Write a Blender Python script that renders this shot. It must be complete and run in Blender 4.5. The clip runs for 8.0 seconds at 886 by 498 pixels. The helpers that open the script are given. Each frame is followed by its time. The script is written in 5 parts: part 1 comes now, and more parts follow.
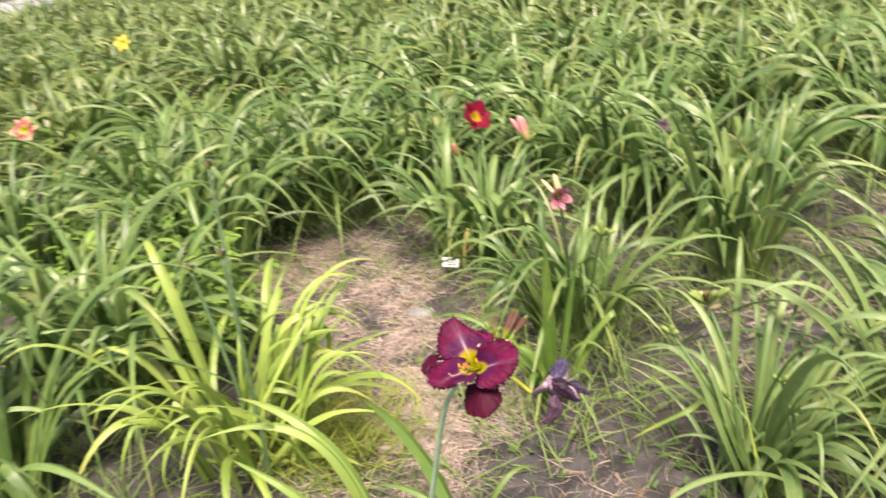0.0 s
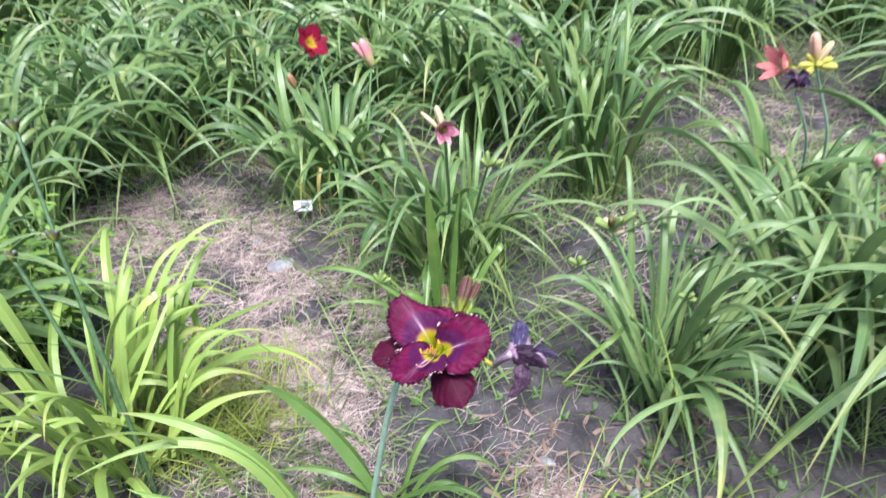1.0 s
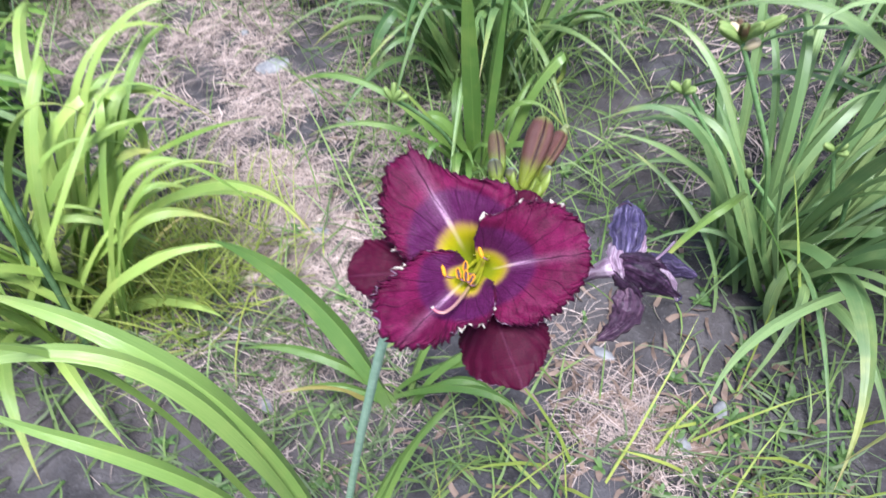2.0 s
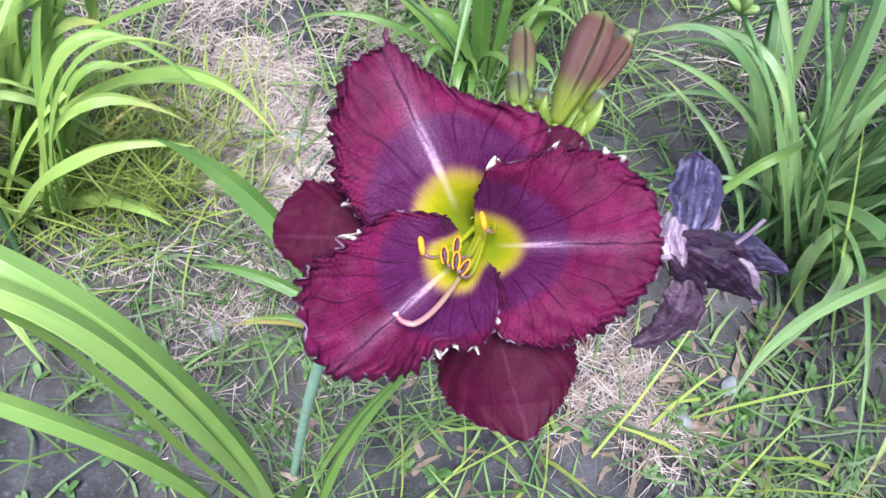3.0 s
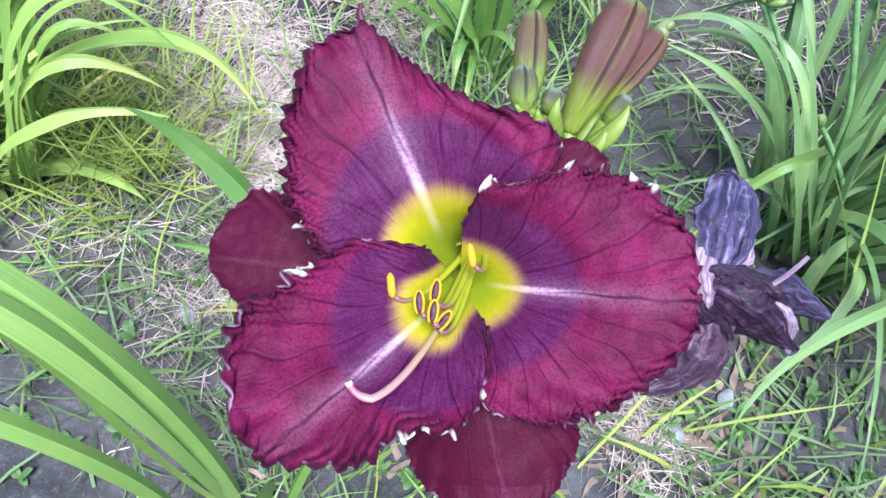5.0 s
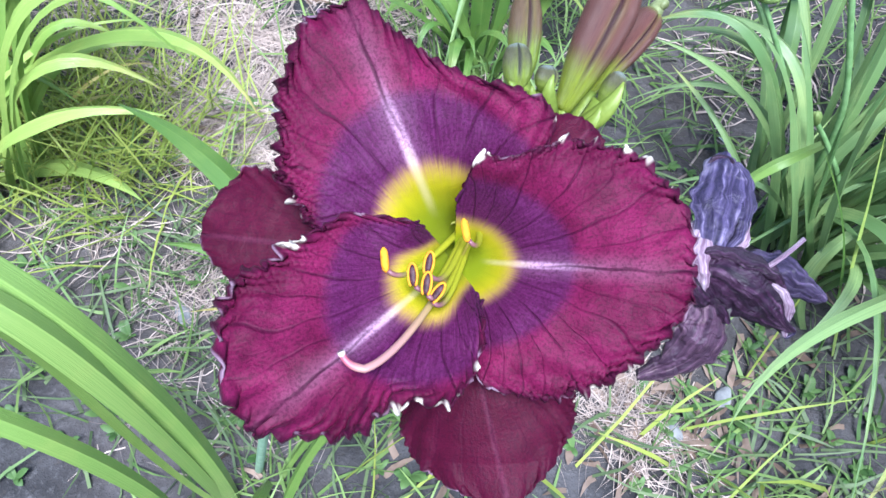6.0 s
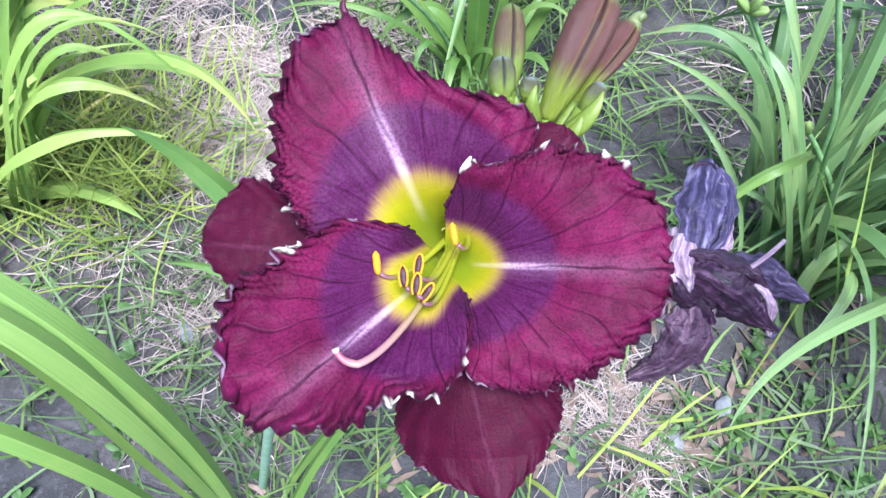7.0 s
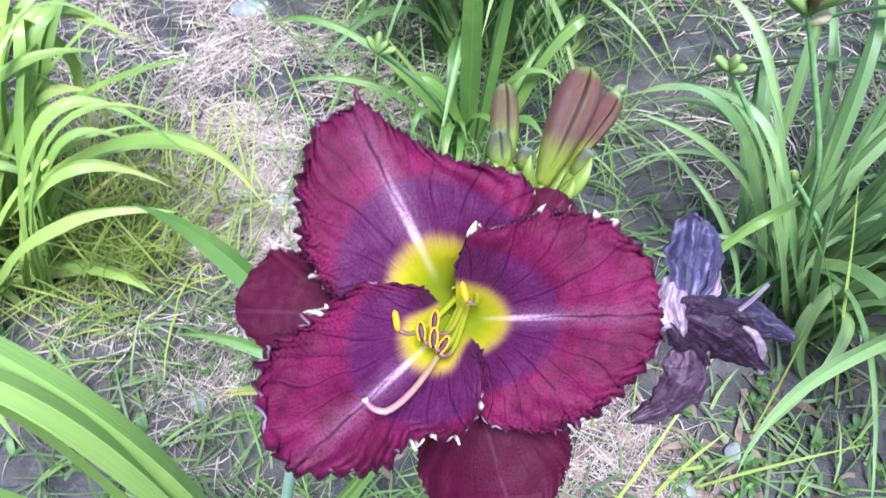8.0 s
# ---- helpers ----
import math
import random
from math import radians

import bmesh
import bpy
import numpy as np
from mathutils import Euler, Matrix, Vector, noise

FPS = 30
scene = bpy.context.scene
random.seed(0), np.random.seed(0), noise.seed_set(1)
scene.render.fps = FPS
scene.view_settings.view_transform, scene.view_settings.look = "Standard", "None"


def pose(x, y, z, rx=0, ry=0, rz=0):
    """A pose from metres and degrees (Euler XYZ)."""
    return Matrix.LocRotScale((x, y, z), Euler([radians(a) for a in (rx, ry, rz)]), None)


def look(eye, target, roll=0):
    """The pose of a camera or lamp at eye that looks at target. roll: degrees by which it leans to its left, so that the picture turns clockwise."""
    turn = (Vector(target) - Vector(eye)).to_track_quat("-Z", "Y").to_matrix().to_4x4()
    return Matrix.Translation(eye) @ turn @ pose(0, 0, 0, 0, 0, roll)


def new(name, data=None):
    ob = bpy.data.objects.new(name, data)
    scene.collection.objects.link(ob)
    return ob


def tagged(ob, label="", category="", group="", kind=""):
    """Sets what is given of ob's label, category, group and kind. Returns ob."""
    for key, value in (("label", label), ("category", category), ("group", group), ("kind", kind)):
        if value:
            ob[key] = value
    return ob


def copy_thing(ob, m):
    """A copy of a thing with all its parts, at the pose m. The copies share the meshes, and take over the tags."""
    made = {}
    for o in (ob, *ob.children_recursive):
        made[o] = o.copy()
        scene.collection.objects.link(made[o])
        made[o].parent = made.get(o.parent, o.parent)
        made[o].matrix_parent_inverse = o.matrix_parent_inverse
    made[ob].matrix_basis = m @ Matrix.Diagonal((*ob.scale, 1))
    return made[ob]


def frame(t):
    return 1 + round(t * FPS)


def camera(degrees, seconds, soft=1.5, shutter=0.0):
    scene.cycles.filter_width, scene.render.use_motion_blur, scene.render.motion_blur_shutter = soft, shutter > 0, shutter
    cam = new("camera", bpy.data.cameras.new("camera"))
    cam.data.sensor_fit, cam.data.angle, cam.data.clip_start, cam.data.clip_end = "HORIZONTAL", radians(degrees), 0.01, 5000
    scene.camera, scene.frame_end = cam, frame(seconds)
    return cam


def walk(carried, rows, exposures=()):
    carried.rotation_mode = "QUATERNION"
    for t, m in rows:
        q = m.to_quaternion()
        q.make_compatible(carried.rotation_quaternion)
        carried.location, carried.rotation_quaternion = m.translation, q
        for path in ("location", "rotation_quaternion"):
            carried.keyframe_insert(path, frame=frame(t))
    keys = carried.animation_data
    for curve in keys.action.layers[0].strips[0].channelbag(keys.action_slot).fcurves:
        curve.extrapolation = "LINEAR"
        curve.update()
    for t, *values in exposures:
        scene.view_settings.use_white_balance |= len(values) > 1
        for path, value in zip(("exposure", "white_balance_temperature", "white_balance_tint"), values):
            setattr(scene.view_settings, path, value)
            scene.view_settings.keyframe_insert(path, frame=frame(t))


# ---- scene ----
cam = camera(59.6, 8.0, 1.5, 0.4)
PATH = [
    (0, (0.496, -0.708, 1.259), (-0.549, 0.763, 0.396), -6.6),
    (0.5, (0.374, -0.657, 1.254), (-0.35, 0.92, 0.259), -5.7),
    (0.8, (0.305, -0.663, 1.267), (-0.294, 0.941, 0.232), -5.1),
    (1, (0.269, -0.629, 1.247), (-0.304, 0.949, 0.16), -5.4),
    (1.5, (0.154, -0.413, 1.116), (-0.428, 0.996, -0.178), -6.1),
    (2, (0.124, -0.275, 1.003), (-0.43, 0.977, -0.455), -4.6),
    (2.2, (0.118, -0.242, 0.983), (-0.404, 0.964, -0.525), -3.2),
    (3.3, (0.068, -0.142, 0.879), (-0.387, 0.932, -0.746), 2.9),
    (3.5, (0.065, -0.131, 0.875), (-0.381, 0.929, -0.761), 3.8),
    (4, (0.055, -0.111, 0.86), (-0.373, 0.935, -0.789), 5.0),
    (4.5, (0.062, -0.11, 0.861), (-0.361, 0.94, -0.788), 5.3),
    (4.7, (0.062, -0.114, 0.862), (-0.365, 0.947, -0.778), 5.2),
    (5.8, (0.064, -0.114, 0.861), (-0.35, 0.942, -0.787), 5.8),
    (6, (0.066, -0.119, 0.856), (-0.359, 0.955, -0.777), 5.3),
    (6.5, (0.071, -0.122, 0.859), (-0.362, 0.961, -0.766), 4.8),
    (7, (0.073, -0.126, 0.862), (-0.374, 0.979, -0.744), 4.0),
    (7.5, (0.07, -0.127, 0.861), (-0.403, 1.01, -0.715), 2.9),
    (8, (0.076, -0.142, 0.881), (-0.425, 1.073, -0.626), 1.1),
]

EXPOSURES = [(0.0, 0.98, 7700, 16), (0.45, 0.98, 6050, 16), (0.8, 0.98, 5700, 17), (2.2, 0.95, 5500, 14), (3.5, 1.10, 5330, 9), (5.8, 1.20, 5150, 9.5), (8.0, 1.23, 5150, 10.5)]
walk(cam, [(t, look(eye, target, roll)) for t, eye, target, roll in PATH], EXPOSURES)

# ---------------------------------------------------------------- world and sun
SUN_ELEV, SUN_TURN = 66.0, 152.0
world = bpy.data.worlds.new("sky")
scene.world = world
world.use_nodes = True
wn = world.node_tree
sky = wn.nodes.new("ShaderNodeTexSky")
sky.sky_type, sky.sun_disc = "NISHITA", False
sky.sun_elevation, sky.sun_rotation = radians(SUN_ELEV), radians(SUN_TURN)
sky.air_density, sky.dust_density = 1.0, 3.0
wn.nodes["Background"].inputs["Strength"].default_value = 0.13
wn.links.new(sky.outputs["Color"], wn.nodes["Background"].inputs["Color"])
sun = new("sun", bpy.data.lights.new("sun", "SUN"))
sun.data.energy, sun.data.angle, sun.data.color = 4.7, radians(22), (1.0, 0.95, 0.87)
sun_dir = Vector((math.sin(radians(SUN_TURN)) * math.cos(radians(SUN_ELEV)), math.cos(radians(SUN_TURN)) * math.cos(radians(SUN_ELEV)), math.sin(radians(SUN_ELEV))))
sun.matrix_world = look(sun_dir * 20, (0, 0, 0))


# ---------------------------------------------------------------- materials
class Mat:
    """A node material under construction: short calls that add and link nodes."""

    def __init__(self, name):
        self.m = bpy.data.materials.new(name)
        self.m.use_nodes = True
        self.t = self.m.node_tree
        self.bsdf = self.t.nodes["Principled BSDF"]
        self.out = self.t.nodes["Material Output"]

    def put(self, socket, value):
        if hasattr(value, "is_linked") or hasattr(value, "links"):
            self.t.links.new(value, socket)
        else:
            socket.default_value = value

    def math(self, op, a, b=0.0, c=0.0, clamp=False):
        n = self.t.nodes.new("ShaderNodeMath")
        n.operation, n.use_clamp = op, clamp
        for sock, v in zip(n.inputs, (a, b, c)):
            self.put(sock, v)
        return n.outputs[0]

    def mix(self, f, a, b, blend="MIX"):
        n = self.t.nodes.new("ShaderNodeMix")
        n.data_type, n.blend_type = "RGBA", blend
        self.put(n.inputs["Factor"], f)
        for name, v in (("A", a), ("B", b)):
            sock = [q for q in n.inputs if q.name == name and q.type == "RGBA"][0]
            self.put(sock, (*v, 1.0) if isinstance(v, tuple) and len(v) == 3 else v)
        return [q for q in n.outputs if q.type == "RGBA"][0]

    def step(self, x, lo, hi):
        n = self.t.nodes.new("ShaderNodeMapRange")
        n.interpolation_type = "SMOOTHSTEP"
        self.put(n.inputs["Value"], x)
        self.put(n.inputs["From Min"], lo)
        self.put(n.inputs["From Max"], hi)
        return n.outputs["Result"]

    def noise(self, vec, scale, detail=3.0, rough=0.55, distort=0.0):
        n = self.t.nodes.new("ShaderNodeTexNoise")
        if vec is not None:
            self.t.links.new(vec, n.inputs["Vector"])
        for k, v in (("Scale", scale), ("Detail", detail), ("Roughness", rough), ("Distortion", distort)):
            n.inputs[k].default_value = v
        return n.outputs["Fac"]

    def coord(self, which="Object"):
        return self.t.nodes.new("ShaderNodeTexCoord").outputs[which]

    def place(self):
        return self.t.nodes.new("ShaderNodeNewGeometry").outputs["Position"]

    def island(self):
        return self.t.nodes.new("ShaderNodeNewGeometry").outputs["Random Per Island"]

    def chance(self):
        return self.t.nodes.new("ShaderNodeObjectInfo").outputs["Random"]

    def uv(self):
        n = self.t.nodes.new("ShaderNodeSeparateXYZ")
        self.t.links.new(self.t.nodes.new("ShaderNodeTexCoord").outputs["UV"], n.inputs[0])
        return n.outputs[0], n.outputs[1]

    def vec(self, x, y, z=0.0):
        n = self.t.nodes.new("ShaderNodeCombineXYZ")
        for sock, v in zip(n.inputs, (x, y, z)):
            self.put(sock, v)
        return n.outputs[0]

    def finish(self, colour, rough=0.5, bump=None, depth=0.001, strength=0.5, through_light=0.0, spec=0.5):
        self.put(self.bsdf.inputs["Base Color"], colour)
        self.put(self.bsdf.inputs["Roughness"], rough)
        self.bsdf.inputs["Specular IOR Level"].default_value = spec
        normal = None
        if bump is not None:
            b = self.t.nodes.new("ShaderNodeBump")
            b.inputs["Strength"].default_value, b.inputs["Distance"].default_value = strength, depth
            self.t.links.new(bump, b.inputs["Height"])
            self.t.links.new(b.outputs[0], self.bsdf.inputs["Normal"])
        if through_light:
            tr = self.t.nodes.new("ShaderNodeBsdfTranslucent")
            self.put(tr.inputs["Color"], colour)
            mx = self.t.nodes.new("ShaderNodeMixShader")
            mx.inputs[0].default_value = through_light
            self.t.links.new(self.bsdf.outputs[0], mx.inputs[1])
            self.t.links.new(tr.outputs[0], mx.inputs[2])
            self.t.links.new(mx.outputs[0], self.out.inputs["Surface"])
        return self.m


def leaf_material(name, dark, light, yellow, tip_amount=0.5, per_island=False):
    k = Mat(name)
    u, v = k.uv()
    rnd = k.island() if per_island else k.chance()
    base = k.mix(rnd, dark, light)
    base = k.mix(k.math("MULTIPLY", k.step(k.math("FRACT", k.math("MULTIPLY", rnd, 3.7)), 0.66, 0.97), 0.35), base, yellow)
    blot = k.noise(k.place(), 22.0, 3.0)
    base = k.mix(k.math("MULTIPLY", k.step(blot, 0.45, 0.75), 0.45), base, yellow)
    ribs = k.noise(k.vec(k.math("MULTIPLY", u, 0.8), k.math("MULTIPLY", v, 7.0), k.math("MULTIPLY", rnd, 30.0)), 3.0, 2.0)
    base = k.mix(k.math("MULTIPLY", k.step(ribs, 0.40, 0.62), 0.5), base, dark)
    mid = k.math("SUBTRACT", 1.0, k.step(k.math("ABSOLUTE", v), 0.0, 0.14))
    base = k.mix(k.math("MULTIPLY", mid, 0.35), base, light)
    some = k.step(k.math("FRACT", k.math("MULTIPLY", rnd, 7.31)), 0.55, 1.0)
    tip = k.math("MULTIPLY", k.step(k.math("ADD", u, k.math("MULTIPLY", k.math("SUBTRACT", blot, 0.5), 0.4)), 0.7, 1.0), k.math("MULTIPLY", some, tip_amount))
    base = k.mix(tip, base, (0.42, 0.40, 0.10))
    gone = k.step(k.math("FRACT", k.math("MULTIPLY", rnd, 13.7)), 0.972, 0.980)
    base = k.mix(k.math("MULTIPLY", gone, 0.3), base, (0.34, 0.26, 0.13))
    brown = k.math("MULTIPLY", k.step(u, 0.93, 1.0), some)
    base = k.mix(k.math("MULTIPLY", brown, 0.8), base, (0.30, 0.21, 0.10))
    foot = k.math("SUBTRACT", 1.0, k.step(u, 0.0, 0.16))
    base = k.mix(k.math("MULTIPLY", foot, 0.3), base, (0.28, 0.34, 0.15))
    return k.finish(base, 0.34, ribs, 0.0010, 0.6, through_light=0.30, spec=0.65)


def plain_material(name, a, b, rough=0.6, scale=60.0, through_light=0.0, per_island=False, spec=0.4):
    k = Mat(name)
    n = k.noise(k.coord("Object"), scale, 4.0)
    f = k.step(n, 0.3, 0.7)
    if per_island:
        f = k.math("ADD", k.math("MULTIPLY", f, 0.35), k.math("MULTIPLY", k.island(), 0.65))
    return k.finish(k.mix(f, a, b), rough, n, 0.0008, 0.4, through_light=through_light, spec=spec)


LEAF = leaf_material("daylily_leaf", (0.060, 0.130, 0.034), (0.205, 0.318, 0.098), (0.32, 0.39, 0.11))
LEAF_PALE = leaf_material("daylily_leaf_pale", (0.205, 0.325, 0.060), (0.365, 0.485, 0.115), (0.48, 0.53, 0.13), 0.8)
LEAF_MID = leaf_material("daylily_leaf_fresh", (0.088, 0.172, 0.032), (0.170, 0.270, 0.058), (0.25, 0.33, 0.07), 0.8)
LEAF_FRESH = leaf_material("daylily_leaf_bright", (0.170, 0.295, 0.056), (0.290, 0.410, 0.100), (0.40, 0.47, 0.12), 0.4)
LEAF_SOFT = leaf_material("daylily_leaf_soft", (0.105, 0.190, 0.062), (0.260, 0.365, 0.135), (0.36, 0.42, 0.15), 0.7)
LEAF_FAR = leaf_material("daylily_leaf_far", (0.056, 0.115, 0.030), (0.205, 0.290, 0.085), (0.30, 0.35, 0.09), 0.5, True)
SCAPE = plain_material("scape_green", (0.10, 0.19, 0.06), (0.17, 0.28, 0.11), 0.5, 90.0, 0.1)
SCAPE_DARK = plain_material("scape_dark", (0.045, 0.09, 0.035), (0.085, 0.15, 0.06), 0.5, 90.0, 0.05)
GRASS = plain_material("grass_blade", (0.060, 0.125, 0.030), (0.240, 0.330, 0.095), 0.55, 30.0, 0.3, True)
STRAW = plain_material("dry_straw", (0.15, 0.112, 0.096), (0.56, 0.455, 0.40), 0.8, 40.0, 0.1, True)
WEED = plain_material("weed_leaf", (0.09, 0.19, 0.03), (0.25, 0.38, 0.07), 0.55, 30.0, 0.3, True)


def soil_material():
    k = Mat("soil")
    p = k.place()
    big, mid, fine = k.noise(p, 1.7, 4.0), k.noise(p, 14.0, 5.0), k.noise(p, 130.0, 4.0, 0.7)
    c = k.mix(k.step(mid, 0.3, 0.7), (0.024, 0.023, 0.025), (0.071, 0.067, 0.071))
    c = k.mix(k.math("MULTIPLY", k.step(big, 0.42, 0.62), 0.25), c, (0.165, 0.135, 0.122))
    c = k.mix(k.math("MULTIPLY", k.step(fine, 0.52, 0.72), 0.22), c, (0.24, 0.225, 0.23))
    c = k.mix(k.math("MULTIPLY", k.step(fine, 0.45, 0.25), 0.7), c, (0.05, 0.042, 0.038))
    h = k.math("ADD", k.math("MULTIPLY", mid, 0.7), k.math("MULTIPLY", fine, 0.5))
    return k.finish(c, 0.95, h, 0.012, 0.9, spec=0.2)


SOIL = soil_material()


# ---------------------------------------------------------------- mesh helpers
def mesh_from(name, verts, faces, material, uvs=None, smooth=True):
    me = bpy.data.meshes.new(name)
    me.from_pydata([tuple(v) for v in verts], [], faces)
    me.materials.append(material)
    if smooth:
        me.polygons.foreach_set("use_smooth", [True] * len(me.polygons))
    if uvs is not None:
        layer = me.uv_layers.new(name="UVMap")
        idx = np.empty(len(me.loops), dtype=np.int32)
        me.loops.foreach_get("vertex_index", idx)
        layer.data.foreach_set("uv", np.asarray(uvs, dtype=np.float32)[idx].ravel())
    me.update()
    return me


def under(name, me, parent, label="", m=None):
    """Link a mesh as one part of a thing."""
    ob = new(name, me)
    ob.parent = parent
    if m is not None:
        ob.matrix_basis = m
    if label:
        ob["label"] = label
    return ob


def thing(name, place, label, category, group=""):
    ob = new(name)
    ob.empty_display_size = 0.05
    ob.matrix_basis = place if isinstance(place, Matrix) else Matrix.Translation(place)
    return tagged(ob, label, category, group)


def grid_faces(n, m, base=0, closed=False):
    out = []
    cols = m if closed else m - 1
    for i in range(n - 1):
        for j in range(cols):
            a, b = base + i * m + j, base + i * m + (j + 1) % m
            out.append((a, b, b + m, a + m))
    return out


def bezier(p, n):
    t = np.linspace(0, 1, n)[:, None]
    p = np.asarray(p, float)
    return (1 - t) ** 3 * p[0] + 3 * t * (1 - t) ** 2 * p[1] + 3 * t * t * (1 - t) * p[2] + t ** 3 * p[3]


def unit(a):
    return a / np.maximum(np.linalg.norm(a, axis=-1, keepdims=True), 1e-9)


def blade_arrays(ctrl, width, fold=0.35, twist=0.0, n=14, cross=5, wave=0.0, seed=0, kink=None):
    """A strap leaf along a bezier: sharply keeled across, tapering to its tip. kink: where along it the leaf has snapped, and by how many degrees it hangs."""
    c = bezier(ctrl, n)
    if kink:
        k = int(kink[0] * (n - 1))
        way = np.array([c[-1][0] - c[0][0], c[-1][1] - c[0][1], 0.0])
        way = way / max(np.linalg.norm(way), 1e-6)
        turned = Matrix.Rotation(radians(kink[1]), 3, Vector((-way[1], way[0], 0.0)))
        c = np.array([c[i] if i <= k else c[k] + np.array(turned @ Vector(c[i] - c[k])) for i in range(n)])
        c[:, 2] = np.maximum(c[:, 2], np.minimum(0.012, c[0][2] + 0.03 * np.arange(n)))
    u = np.linspace(0, 1, n)
    tan = unit(np.gradient(c, axis=0))
    flat = np.asarray(ctrl[3]) - np.asarray(ctrl[0])
    out = np.array([flat[0], flat[1], 0.0])
    out = out / max(np.linalg.norm(out), 1e-6)
    side = np.tile(np.array([-out[1], out[0], 0.0]), (n, 1))
    side = unit(side - tan * (side * tan).sum(1, keepdims=True))
    nor = np.cross(side, tan)
    nor[nor[:, 2] < 0] *= 1
    a = (twist * u ** 1.5)[:, None]
    side, nor = side * np.cos(a) + nor * np.sin(a), nor * np.cos(a) - side * np.sin(a)
    w = width * np.minimum(1.0, 0.62 + 1.3 * u) * np.clip(1 - ((u - 0.42) / 0.58).clip(0, 1) ** 1.9, 0.015, 1)
    s = np.array([-1, -0.5, 0, 0, 0.5, 1]) if cross == 5 else np.linspace(-1, 1, cross)
    f = fold * (1 - 0.55 * u)
    verts = c[:, None, :] + side[:, None, :] * (s[None, :, None] * (w / 2)[:, None, None]) - nor[:, None, :] * ((np.abs(s)[None, :] - 0.5) * (-(w / 2) * f)[:, None])[:, :, None]
    if wave:
        ph = seed * 1.7
        verts += nor[:, None, :] * (wave * (np.sin(u * 16 + ph)[:, None] * s[None, :]) * (w / 2)[:, None])[:, :, None]
    uv = np.stack(np.broadcast_arrays(u[:, None], s[None, :]), -1).reshape(-1, 2)
    faces = grid_faces(n, len(s))
    if cross == 5:
        faces = [f for f in faces if {q % 6 for q in f} != {2, 3}]
    return verts.reshape(-1, 3), faces, uv


def tube_arrays(path, radii, sides=8):
    path = np.asarray(path, float)
    n = len(path)
    radii = np.broadcast_to(np.asarray(radii, float), (n,))
    tan = unit(np.gradient(path, axis=0))
    ref = np.array([0.31, 0.95, 0.05])
    x = unit(np.cross(tan, ref))
    y = np.cross(tan, x)
    a = np.linspace(0, 2 * np.pi, sides, endpoint=False)
    v = path[:, None, :] + radii[:, None, None] * (np.cos(a)[None, :, None] * x[:, None, :] + np.sin(a)[None, :, None] * y[:, None, :])
    faces = grid_faces(n, sides, 0, True)
    faces += [tuple(range(sides))[::-1], tuple(range((n - 1) * sides, n * sides))]
    u = np.linspace(0, 1, n)
    uv = np.stack(np.broadcast_arrays(u[:, None], a[None, :] / np.pi - 1), -1).reshape(-1, 2)
    return v.reshape(-1, 3), faces, uv


def tube(name, path, radii, material, sides=8):
    v, f, uv = tube_arrays(path, radii, sides)
    return mesh_from(name, v, f, material, uv)


def joined(name, pieces, material):
    vs, fs, us, k = [], [], [], 0
    for v, f, uv in pieces:
        vs.append(v)
        us.append(uv)
        fs += [tuple(i + k for i in q) for q in f]
        k += len(v)
    return mesh_from(name, np.concatenate(vs), fs, material, np.concatenate(us))


# ---------------------------------------------------------------- ground
def ground_height(x, y):
    return 0.016 * noise.noise((x * 1.9, y * 1.9, 0.3)) + 0.008 * noise.noise((x * 9.0, y * 9.0, 2.0)) + 0.004 * noise.noise((x * 31.0, y * 31.0, 5.0))


def build_ground():
    near = np.concatenate([[-400, -120, -40, -15, -8, -5], np.linspace(-3.2, 1.8, 230), [3, 5, 9, 20, 60, 150, 400]])
    deep = np.concatenate([[-300, -60, -15, -4, -1.5], np.linspace(-0.6, 3.6, 200), [4.3, 5, 6, 8, 11, 20, 60, 150, 400]])
    verts, n = [], len(near)
    for y in deep:
        for x in near:
            inside = -3.2 <= x <= 1.8 and -0.6 <= y <= 3.6
            verts.append((x, y, ground_height(x, y) if inside else 0.0))
    me = mesh_from("ground", verts, grid_faces(len(deep), n), SOIL)
    return tagged(new("ground", me), "grey-brown bare soil of a flower field", "ground", kind="structure")


ground = build_ground()


